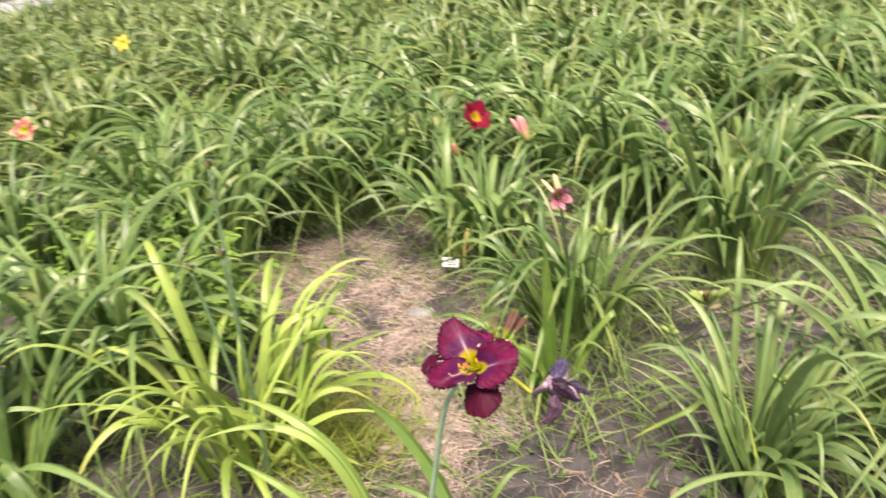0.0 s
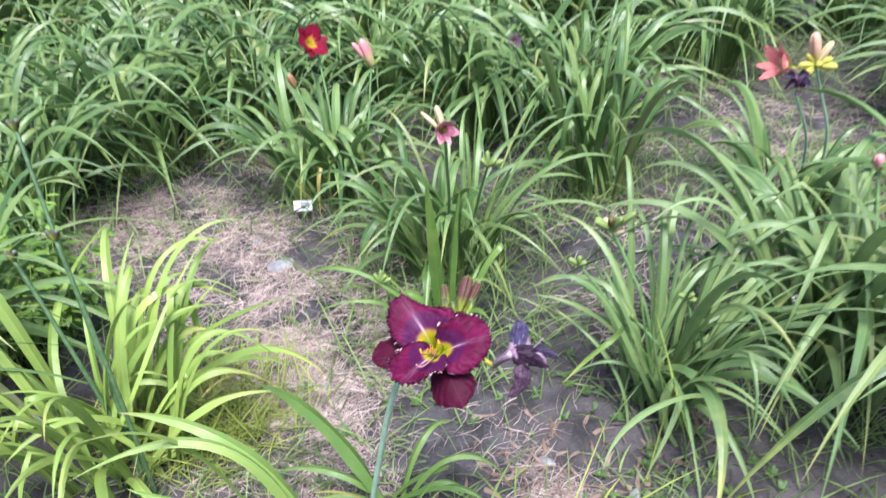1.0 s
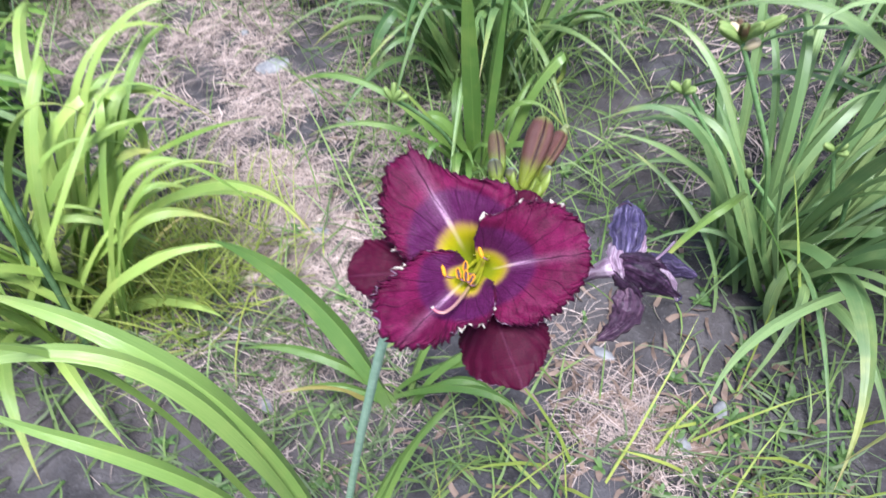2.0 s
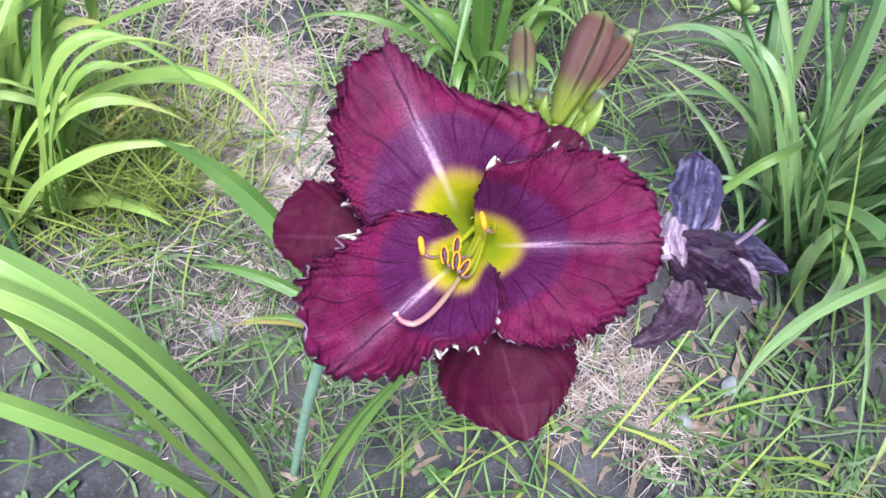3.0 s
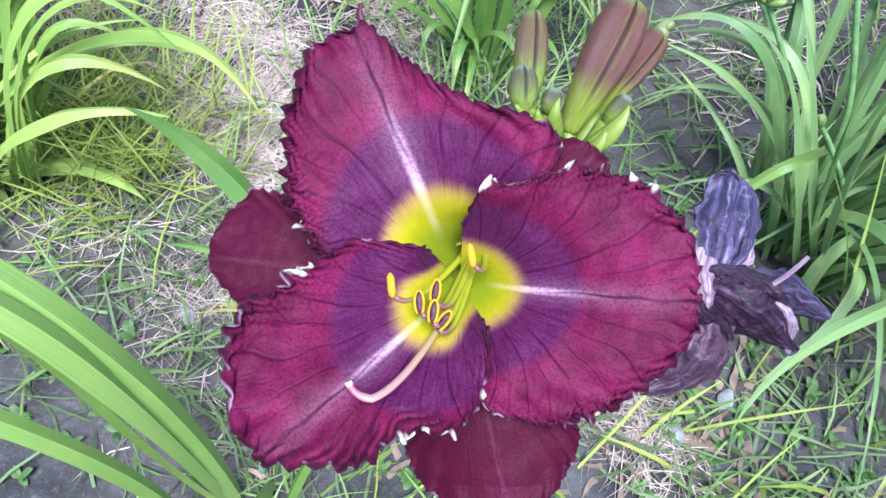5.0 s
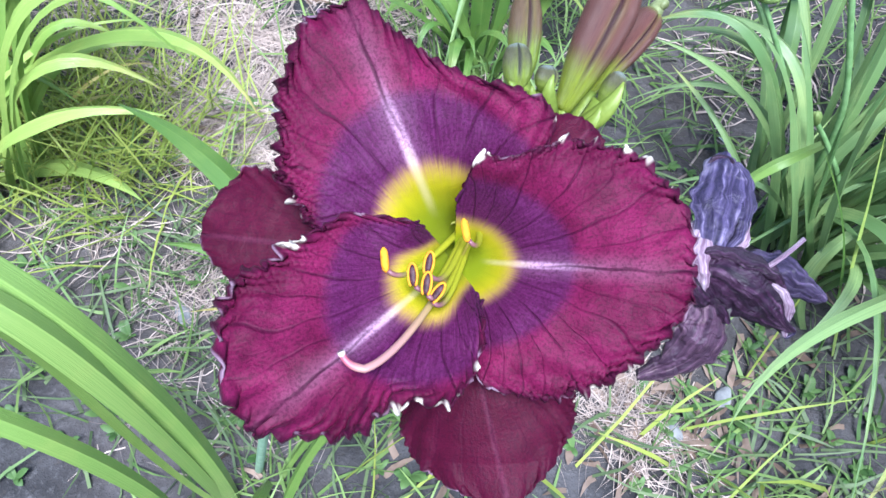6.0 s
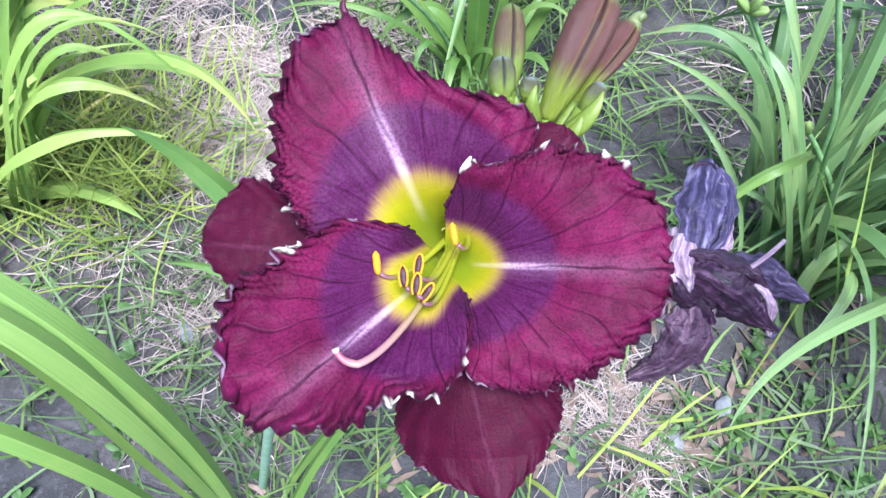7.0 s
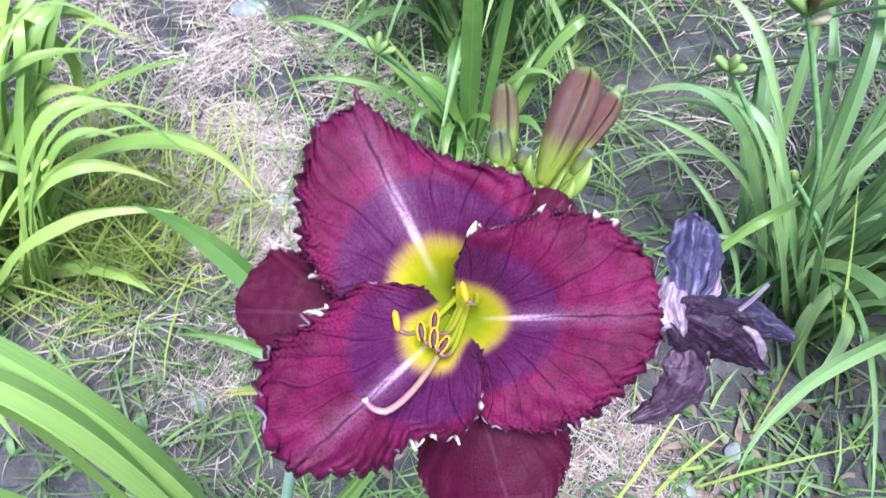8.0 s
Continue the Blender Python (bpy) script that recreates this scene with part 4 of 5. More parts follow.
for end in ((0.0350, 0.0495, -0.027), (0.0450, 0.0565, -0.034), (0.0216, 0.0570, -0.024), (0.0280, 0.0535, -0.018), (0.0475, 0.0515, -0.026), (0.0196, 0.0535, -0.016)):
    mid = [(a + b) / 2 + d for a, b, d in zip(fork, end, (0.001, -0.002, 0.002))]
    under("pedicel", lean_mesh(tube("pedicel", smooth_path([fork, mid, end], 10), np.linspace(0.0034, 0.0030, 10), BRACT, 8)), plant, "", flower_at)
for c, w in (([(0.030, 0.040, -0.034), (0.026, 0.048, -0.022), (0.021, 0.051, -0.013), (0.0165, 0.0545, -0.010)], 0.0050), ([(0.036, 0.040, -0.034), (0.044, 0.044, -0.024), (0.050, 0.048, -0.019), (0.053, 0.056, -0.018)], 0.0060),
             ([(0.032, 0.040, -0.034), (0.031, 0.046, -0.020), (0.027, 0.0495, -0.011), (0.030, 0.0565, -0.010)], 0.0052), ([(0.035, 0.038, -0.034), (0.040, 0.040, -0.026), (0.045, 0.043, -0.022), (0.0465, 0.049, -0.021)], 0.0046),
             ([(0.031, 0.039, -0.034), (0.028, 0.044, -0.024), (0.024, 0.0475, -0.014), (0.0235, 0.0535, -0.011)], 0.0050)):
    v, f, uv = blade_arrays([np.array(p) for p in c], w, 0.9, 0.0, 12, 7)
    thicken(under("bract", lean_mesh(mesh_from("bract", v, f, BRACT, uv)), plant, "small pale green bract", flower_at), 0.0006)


def wilted_material(name, a, b, c3):
    k = Mat(name)
    u, v = k.uv()
    n = k.noise(k.vec(k.math("MULTIPLY", u, 0.5), k.math("MULTIPLY", v, 1.3)), 3.0, 4.0, 0.6, 0.5)
    line = k.noise(k.vec(k.math("MULTIPLY", u, 0.4), k.math("MULTIPLY", v, 6.0)), 4.0, 3.0, 0.6, 0.3)
    crease = k.noise(k.coord("Object"), 170.0, 4.0, 0.6, 0.8)
    c = k.mix(k.step(n, 0.36, 0.62), a, b)
    c = k.mix(k.math("MULTIPLY", k.step(line, 0.52, 0.64), 0.45), c, a)
    c = k.mix(k.math("MULTIPLY", k.step(k.math("ADD", k.math("MULTIPLY", n, 0.6), k.math("MULTIPLY", crease, 0.4)), 0.52, 0.66), 0.75), c, c3)
    c = k.mix(k.math("MULTIPLY", k.step(crease, 0.54, 0.68), 0.5), c, a)
    lip = k.math("MULTIPLY", k.step(k.math("ABSOLUTE", v), 0.90, 0.99), k.step(n, 0.40, 0.58))
    c = k.mix(k.math("MULTIPLY", lip, 0.6), c, c3)
    h = k.math("ADD", k.math("MULTIPLY", line, 0.35), crease)
    return k.finish(c, 0.42, h, 0.0026, 0.7, through_light=0.12, spec=0.4)


WILT_BLUE = wilted_material("wilted_blue", (0.022, 0.016, 0.042), (0.092, 0.070, 0.155), (0.40, 0.34, 0.48))
WILT_DARK = wilted_material("wilted_dark", (0.009, 0.003, 0.010), (0.042, 0.013, 0.040), (0.20, 0.11, 0.19))
WILT_PLUM = wilted_material("wilted_plum", (0.032, 0.014, 0.030), (0.105, 0.052, 0.090), (0.34, 0.25, 0.26))
WILT_PINK = wilted_material("wilted_pink", (0.17, 0.095, 0.15), (0.42, 0.32, 0.39), (0.60, 0.51, 0.56))
WILT_NAVY = wilted_material("wilted_navy", (0.018, 0.011, 0.030), (0.068, 0.045, 0.105), (0.27, 0.20, 0.31))
DEAD = (0.0985, -0.0054, -0.0804)
dead_at = flower_at @ Matrix.Translation(DEAD)


def reflexed(x, y):
    """The withered petals above and below hang farther back than the middle ones."""
    return -0.009 - 0.6 * np.abs(y + 0.005)


v, f, uv = tube_arrays([(-0.004, 0.004, 0.006), (-0.008, 0.003, 0.002), (-0.016, 0.002, -0.010), (-0.030, -0.002, -0.024)], [0.0085, 0.0078, 0.005, 0.0038], 12)
dead = under("withered_flower", lean_mesh(mesh_from("withered_flower", v, f, WILT_PINK, uv), reflexed, DEAD), plant, "withered blue-violet daylily flower, shrivelled and limp", dead_at)
FLAT = [(0, 0), (20, 5), (60, 8)]


def shrivelled(path, widths, arch, material, seed, pleats=0.0012):
    """A limp petal in millimetres: arched across, with long folds and a crumpled rim."""
    n, m = 48, 21
    c = bezier([np.array(p, float) for p in path], n)
    t = np.gradient(c, axis=0)
    t /= np.linalg.norm(t, axis=1)[:, None]
    side = np.cross(np.array([0, 0, 1.0]), t)
    side /= np.linalg.norm(side, axis=1)[:, None]
    up = np.cross(t, side)
    u = np.linspace(0, 1, n)[:, None]
    q = np.linspace(-1, 1, m)[None, :]
    w = np.interp(u[:, 0], np.linspace(0, 1, len(widths)), widths)[:, None]
    w = w * (1 + 0.09 * np.sin(11 * u + seed) * np.abs(q) + 0.07 * np.sin(37 * u + 2 * seed) * np.abs(q) ** 3)
    fold = np.sin(5.2 * q + 2.6 * np.sin(3.4 * u + seed) + seed) + 0.30 * np.sin(13 * q + 4 * np.sin(2.3 * u) + seed)
    h = arch * (1 - np.abs(q) ** 2.2) + 900 * pleats * fold * np.sin(np.pi * np.clip(u, 0.06, 0.94)) ** 0.4
    v = c[:, None, :] + side[:, None, :] * (q * w)[:, :, None] + up[:, None, :] * h[:, :, None]
    v = v.reshape(-1, 3)
    for p in v:
        a = Vector(p) * 0.16
        p += 1.5 * np.array(noise.noise_vector(a + Vector((seed, 0, 0)))) + 0.6 * np.array(noise.noise_vector(a * 2.6 + Vector((0, seed, 0))))
    uv = np.stack(np.broadcast_arrays(u, q), -1).reshape(-1, 2)
    return mesh_from("wilted_petal", v / 1000.0, grid_faces(n, m), material, uv)


for i, (path, widths, arch, mat, pleats) in enumerate((
        (((2, 5, 3), (2, 20, 10), (5, 33, 11), (7, 43, 3)), (4, 6.5, 9, 10.5, 10.5, 8.5, 5), 5.5, WILT_BLUE, 0.0013),
        (((10, 42, 8), (17, 35, 10), (15, 20, 11), (7, 9, 9)), (1.5, 2.4, 2.6, 2.0, 1.0), 2.0, WILT_BLUE, 0.0003),
        (((8, 8, 1), (14, 12, 1), (17, 18, 1), (15, 25, 0)), (3, 4.5, 4.5, 3, 1), 2.0, WILT_PINK, 0.0005),
        (((-2, 20, 5), (-4, 12, 8), (-4, 4, 9), (-2, -6, 7)), (3, 6, 7, 6, 3.5), 3.5, WILT_PINK, 0.0009),
        (((1, 3, 5), (10, -1, 12), (20, -8, 12), (29, -21, 8)), (5, 9, 11.5, 12, 10, 6, 2), 5.0, WILT_DARK, 0.0009),
        (((-2, 8, 9), (8, 9, 14), (18, 3, 14), (26, -3, 12)), (2.0, 3.0, 2.8, 2.0, 1.2), 2.5, WILT_DARK, 0.0004),
        (((23, -3, 12), (28, -8, 14), (29, -15, 13), (28.5, -23, 9)), (0.6, 1.3, 1.9, 1.8, 0.6), 1.2, WILT_PINK, 0.0002),
        (((10, 4, 0), (24, 2, 3), (36, -3, 3), (47, -10, -1)), (4, 6.5, 8, 8.5, 7, 4.5, 1.5), 3.5, WILT_NAVY, 0.0008),
        (((1, -7, 2), (1, -22, 8), (-7, -35, 7), (-24, -40, -1)), (5, 8, 9.5, 9.5, 8, 5, 1.5), 5.0, WILT_PLUM, 0.0007),
        (((-6, -1, 5), (-3, -7, 9), (2, -12, 9), (7, -18, 6)), (3, 4.5, 4.5, 3.5, 1.5), 3.0, WILT_DARK, 0.0005))):
    thicken(under("wilted_petal", lean_mesh(shrivelled(path, widths, arch, mat, 21 + i, pleats), reflexed, DEAD), dead), 0.0005)
under("petal_tip", lean_mesh(tube("petal_tip", smooth_path([(0.001, 0.041, 0.006), (0.003, 0.0445, 0.008), (0.008, 0.0435, 0.009), (0.010, 0.040, 0.008)], 12), np.linspace(0.0014, 0.0008, 12), WILT_DARK, 7), reflexed, DEAD), dead, "dark curled petal tip")
under("petal_tip", lean_mesh(tube("petal_tip", smooth_path([(0.028, -0.021, 0.009), (0.029, -0.024, 0.010), (0.032, -0.022, 0.011), (0.031, -0.020, 0.012)], 12), np.linspace(0.0009, 0.0005, 12), WILT_BLUE, 7), reflexed, DEAD), dead, "curled shred of a petal")
under("style", lean_mesh(tube("style", bezier([(0.008, -0.004, 0.008), (0.018, 0.0, 0.012), (0.026, 0.006, 0.014), (0.034, 0.0135, 0.014)], 10), np.linspace(0.0012, 0.0009, 10), WILT_PINK, 8), reflexed, DEAD), dead, "pale dried style")
under("pedicel", tube("pedicel", smooth_path([Vector((-0.012, 0.046, 0.630)) - BASE, Vector((0.028, 0.066, 0.622)) - BASE, flower_at @ Vector(leaned(np.array(DEAD) + (-0.029, -0.002, -0.023), reflexed)[0])], 14), 0.0030, TUBE, 8), plant)

named_leaves(plant, [
    ((-0.207, 0.037, 0), (-0.217, 0.037, 0.383), (-0.304, -0.007, 0.504), (-0.495, 0.002, 0.461), 0.030),
    ((-0.213, 0.034, 0), (-0.216, -0.007, 0.403), (-0.288, 0.029, 0.541), (-0.494, -0.117, 0.446), 0.026),
    ((-0.221, 0.027, 0), (-0.314, -0.004, 0.188), (-0.352, 0.062, 0.495), (-0.396, -0.164, 0.587), 0.015),
    ((-0.230, -0.012, 0.000), (-0.205, -0.012, 0.339), (-0.360, -0.101, 0.423), (-0.438, -0.080, 0.405), 0.019),
], LEAF_FRESH)
named_leaves(plant, [
    ((-0.151, 0.023, 0), (-0.145, 0.052, 0.104), (-0.122, 0.112, 0.199), (-0.060, 0.167, 0.261), 0.013),
    ((-0.230, 0.271, 0), (-0.114, 0.281, 0.105), (-0.041, 0.271, 0.116), (-0.010, 0.256, 0.077), 0.017),
    ((-0.225, 0.278, 0), (-0.176, 0.311, 0.089), (-0.068, 0.316, 0.103), (-0.103, 0.296, 0.119), 0.016),
    ((-0.18, 0.08, 0), (-0.163, 0.12, 0.07), (-0.13, 0.177, 0.12), (-0.087, 0.225, 0.14), 0.012),
    ((-0.19, 0.07, 0), (-0.16, 0.0, 0.12), (-0.10, -0.10, 0.20), (-0.05, -0.18, 0.06), 0.020),
    ((-0.216, 0.257, 0), (-0.264, 0.275, 0.123), (-0.370, 0.313, 0.218), (-0.432, 0.248, 0.307), 0.037),
    ((-0.21, 0.27, 0), (-0.26, 0.26, 0.09), (-0.36, 0.25, 0.13), (-0.45, 0.24, 0.07), 0.018),
    ((-0.21, 0.26, 0), (-0.25, 0.25, 0.05), (-0.30, 0.23, 0.08), (-0.352, 0.206, 0.05), 0.015),
    ((-0.19, 0.27, 0), (-0.15, 0.30, 0.12), (-0.06, 0.36, 0.17), (0.02, 0.343, 0.03), 0.018),
    ((-0.19, 0.27, 0), (-0.15, 0.28, 0.09), (-0.08, 0.30, 0.13), (-0.02, 0.27, 0.03), 0.015),
    ((-0.20, 0.28, 0), (-0.18, 0.33, 0.13), (-0.15, 0.39, 0.17), (-0.12, 0.46, 0.06), 0.015),
], LEAF_MID)
named_leaves(plant, [((-0.248, 0.290, 0), (-0.243, 0.207, 0.029), (-0.251, 0.264, 0.073), (-0.308, 0.144, 0.164), 0.016)], LEAF_YELLOW)

# templates for the rest of the near field
near_spots = [(-0.12, 2.08), (0.34, 2.75), (1.2, 2.4), (1.05, 1.15), (-1.75, 0.95), (-1.95, 1.5), (-1.98, 2.1), (-1.55, 2.35),
              (-1.2, 2.65), (-0.7, 2.85), (-0.3, 3.05), (-2.6, 3.05), (-3.1, 2.7), (0.95, 3.15), (-1.4, 0.28), (-1.3, -0.2), (-2.4, 0.6), (-2.6, 1.7), (-1.9, 3.1),
              (-0.5, 2.05), (-0.95, 2.2), (-1.4, 1.95), (-2.3, 2.6), (0.45, 3.3), (0.0, 3.45), (1.45, 2.6), (-1.65, 1.55), (-2.15, 1.1), (1.32, 1.75), (0.98, 0.75), (-1.05, 3.1), (-1.5, 3.3)]
templates = [clump(near_spots[i], 30 + i, 12, 9, 0.76, 0.13) for i in range(4)]
rng = random.Random(5)
for i, (x, y) in enumerate(near_spots[4:]):
    copy_thing(templates[i % 4], pose(x, y, 0, 0, 0, rng.uniform(0, 360)))


def far_clump_meshes(seed):
    """The leaves of a clump farther back, as five tufts."""
    rng = random.Random(seed)
    leaves = [blade_arrays(c, w * 1.2, f, t, 8, 3) for c, w, f, t in fan_leaves(rng, 11, 7, 0.74, 0.14)]
    return [joined("leaf_tuft", leaves[14 * i:14 * i + 14] if i < 4 else leaves[56:], LEAF_FAR) for i in range(5)]


far_meshes = [far_clump_meshes(70 + i) for i in range(4)]
far_plants = set()
ahead, across = Vector((-0.34, 0.94)), Vector((0.94, 0.34))


def far_clump(p):
    """One clump farther back, turned and sized by chance."""
    tufts = far_meshes[rng.randrange(4)]
    top = thing("daylily_plant", pose(p.x, p.y, 0, 0, 0, rng.uniform(0, 360)) @ Matrix.Scale(rng.uniform(0.9, 1.15), 4), "green daylily clump farther back in the field", "daylily plant", "daylily clumps in the field")
    for me in tufts:
        under("leaf_tuft", me, top)
    far_plants.add(top.name)


for row in range(14):
    for col in range(-18, 10):
        f, l = 3.55 + row * 0.62 + rng.uniform(-0.12, 0.12), col * 0.58 + rng.uniform(-0.15, 0.15)
        p = ahead * f + across * l
        if abs(l + 1.0) <= 2.2 + 0.75 * f and p.x >= -6.3 - 0.42 * (p.y + 2.0):
            far_clump(p)

for row in range(5):
    for col in range(9):
        f, l = 0.6 + row * 0.6 + rng.uniform(-0.12, 0.12), -2.75 - col * 0.58 + rng.uniform(-0.15, 0.15)
        p = ahead * f + across * l
        if p.x >= -6.3 - 0.42 * (p.y + 2.0):
            far_clump(p)


# ---------------------------------------------------------------- other stalks, blooms, buds and markers
RED = petal_material("petal_scarlet", True, ((0.115, 0.003, 0.018), (0.205, 0.006, 0.030)), ((0.17, 0.004, 0.02), (0.23, 0.008, 0.03)), ((0.50, 0.10, 0.015), (0.58, 0.28, 0.02), (0.45, 0.36, 0.02)), (0.10, 0.002, 0.01), midrib=(0.34, 0.012, 0.035))
RED_SEPAL = petal_material("sepal_scarlet", False, ((0.115, 0.003, 0.018), (0.205, 0.006, 0.030)), dark=(0.10, 0.002, 0.01))
SALMON = petal_material("petal_salmon", True, ((0.56, 0.15, 0.15), (0.70, 0.30, 0.27)), ((0.56, 0.15, 0.15), (0.66, 0.24, 0.22)), ((0.66, 0.34, 0.22), (0.66, 0.44, 0.24), (0.5, 0.40, 0.16)), (0.36, 0.05, 0.06), midrib=(0.74, 0.42, 0.34))
ROSE = petal_material("petal_rose", True, ((0.56, 0.26, 0.30), (0.68, 0.40, 0.42)), ((0.26, 0.06, 0.11), (0.40, 0.14, 0.19)), ((0.16, 0.02, 0.05), (0.12, 0.02, 0.04), (0.3, 0.25, 0.05)), (0.30, 0.06, 0.10))
PEACH = petal_material("petal_peach", True, ((0.66, 0.38, 0.22), (0.74, 0.50, 0.32)), ((0.42, 0.05, 0.09), (0.5, 0.09, 0.12)), ((0.66, 0.5, 0.10), (0.6, 0.5, 0.06), (0.5, 0.5, 0.06)), (0.40, 0.16, 0.10))
YELLOW = petal_material("petal_yellow", True, ((0.62, 0.50, 0.06), (0.74, 0.62, 0.14)), ((0.62, 0.50, 0.06), (0.70, 0.58, 0.10)), ((0.62, 0.52, 0.05), (0.6, 0.5, 0.03), (0.5, 0.5, 0.03)), (0.45, 0.33, 0.03))
BUD_PINK = bud_material("bud_pink", (0.56, 0.48, 0.20), (0.60, 0.26, 0.26), (0.62, 0.34, 0.32), (0.46, 0.14, 0.17), 0.3, 0.6)
BUD_PEACH = bud_material("bud_peach", (0.50, 0.46, 0.12), (0.62, 0.40, 0.28), (0.60, 0.42, 0.28), (0.46, 0.24, 0.17), 0.15, 0.5)
BUD_GOLD = bud_material("bud_gold", (0.30, 0.34, 0.06), (0.44, 0.42, 0.07), (0.46, 0.42, 0.10), (0.28, 0.28, 0.06), 0.1, 0.5)
BUD_CREAM = bud_material("bud_cream", (0.42, 0.46, 0.14), (0.62, 0.50, 0.30), (0.64, 0.52, 0.30), (0.42, 0.32, 0.16), 0.1, 0.4)
BUD_YELLOW = bud_material("bud_yellow", (0.16, 0.25, 0.055), (0.22, 0.31, 0.09), (0.25, 0.32, 0.10), (0.17, 0.22, 0.06), 0.1, 0.5)
BUD_RUST = bud_material("bud_rust", (0.26, 0.27, 0.08), (0.34, 0.17, 0.09), (0.40, 0.24, 0.14), (0.20, 0.09, 0.05), 0.1, 0.4)
SHALLOW = [(0, -22), (8, -10), (16, 0), (30, 5), (50, 4), (80, -4)]


def facing(place, toward, spin=0.0):
    d = Vector(toward).normalized()
    return Matrix.Translation(place) @ d.to_track_quat("Z", "Y").to_matrix().to_4x4() @ pose(0, 0, 0, 0, 0, spin)


def stalk(parent, foot, head, radius=0.0034, sag=0.03, name="scape", material=None):
    """A flower stalk from the soil to its head, in the field's axes."""
    base = Vector(parent.location)
    a, b = Vector(foot) - base, Vector(head) - base
    mid = (a + b) / 2 + Vector((sag, -sag * 0.5, 0.04))
    path = smooth_path([a + Vector((0, 0, -0.01)), a.lerp(mid, 0.5) + Vector((sag * 0.2, 0, 0.01)), mid, b.lerp(mid, 0.4) + Vector((0, 0, 0.005)), b], 24)
    return under(name, tube(name, path, np.linspace(radius * 1.25, radius, 24), material or SCAPE, 8), parent)


def bloom(parent, place, toward, petal_mat, sepal_mat, label, size=1.0, spin=0.0, tilt=0.0, seed=40, wide=22.0):
    """An open flower with three petals, three sepals and its stamens."""
    m = Matrix.Translation(-Vector(parent.location)) @ facing(place, toward, spin) @ Matrix.Scale(size, 4)
    v, f, uv = tube_arrays([(0, 0, -0.016), (0, 0, -0.026), (0, 0, -0.04), (0, 0.002, -0.05)], [0.008, 0.006, 0.0042, 0.004], 10)
    head = under("flower", mesh_from("flower", v, f, TUBE, uv), parent, label, m)
    prof = [(0, 5), (0.2, wide * 0.7), (0.5, wide), (0.8, wide * 0.75), (1, 3)]
    slim = [(0, 5), (0.25, wide * 0.5), (0.55, wide * 0.66), (0.85, wide * 0.4), (1, 1.5)]
    for i in range(3):
        under("petal", petal_mesh("petal", 30 + 120 * i, 58, prof, prof, SHALLOW, tilt, petal_mat, 2.0, 1.6, 0.0, seed + i, 0, 40, 15, 7.0, sight=1e6), head)
        under("sepal", petal_mesh("sepal", 90 + 120 * i, 60, slim, slim, BEHIND, tilt, sepal_mat, 0.0, 0.6, 0.0, seed + 5 + i, 0, 30, 11, 9.0, sight=1e6), head)
    for i in range(5):
        a = 1.2 * i + 0.3
        tip = (0.010 * math.cos(a), 0.010 * math.sin(a) - 0.004, 0.026)
        under("stamen", tube("stamen", bezier([(0, 0, -0.012), (tip[0] * 0.4, tip[1] * 0.4, 0.006), (tip[0] * 0.8, tip[1], 0.018), tip], 8), [0.0008] * 6 + [0.0014, 0.0012], FILAMENT, 6), head)
    return head


def lone_bud(parent, base, tip, radius, material, label, name="bud"):
    off = np.array(parent.location)
    return under(name, bud_mesh(name, np.array(base) - off, np.array(tip) - off, radius, material, 0.0, 14, 18), parent, label)


# the red bloom, its rust-coloured bud and a pink one about to open
stalk(red_plant, (-0.86, 1.45, 0), (-0.895, 1.57, 0.455))
bloom(red_plant, (-0.905, 1.550, 0.488), (0.75, -0.28, 0.55), RED, RED_SEPAL, "scarlet bloom with an orange-yellow throat", 1.0, 20, 0.45, 50, 31.0)
lone_bud(red_plant, (-0.945, 1.475, 0.365), (-0.955, 1.465, 0.415), 0.011, BUD_RUST, "rust-orange bud")
stalk(red_plant, (-0.88, 1.44, 0), (-0.945, 1.475, 0.368), 0.003)
stalk(red_plant, (-0.78, 1.45, 0), (-0.695, 1.53, 0.425))
lone_bud(red_plant, (-0.692, 1.53, 0.425), (-0.715, 1.52, 0.515), 0.016, BUD_PINK, "pink bud beginning to open above a cream base")
lone_bud(red_plant, (-0.692, 1.528, 0.428), (-0.742, 1.512, 0.505), 0.010, BUD_PINK, "pink petal folding out of the opening bud", "petal")
lone_bud(red_plant, (-0.690, 1.53, 0.425), (-0.660, 1.53, 0.455), 0.007, BUD_YELLOW, "small yellow-green bud")
# the spent rose bloom and its cream bud
stalk(middle_plant, (-0.37, 1.06, 0), (-0.202, 0.745, 0.575))
bloom(middle_plant, (-0.204, 0.738, 0.598), (0.60, -0.66, 0.02), ROSE, ROSE, "small limp rose-pink bloom with a maroon eye", 0.48, 75, 1.0, 60, 24.0)
lone_bud(middle_plant, (-0.205, 0.755, 0.580), (-0.222, 0.760, 0.640), 0.0075, BUD_CREAM, "cream bud")
lone_bud(middle_plant, (-0.205, 0.757, 0.578), (-0.258, 0.765, 0.622), 0.005, BUD_CREAM, "cream bud")
stalk(middle_plant, (-0.34, 1.05, 0), (-0.13, 0.80, 0.49), 0.003)
for dx, dy, dz in ((0.02, -0.01, 0.02), (0.035, 0.0, 0.015), (0.0, 0.0, 0.035), (-0.012, -0.01, 0.02)):
    lone_bud(middle_plant, (-0.13, 0.80, 0.487), (-0.13 + dx, 0.80 + dy, 0.49 + dz), 0.006, BUD_YELLOW, "small yellow-green bud")
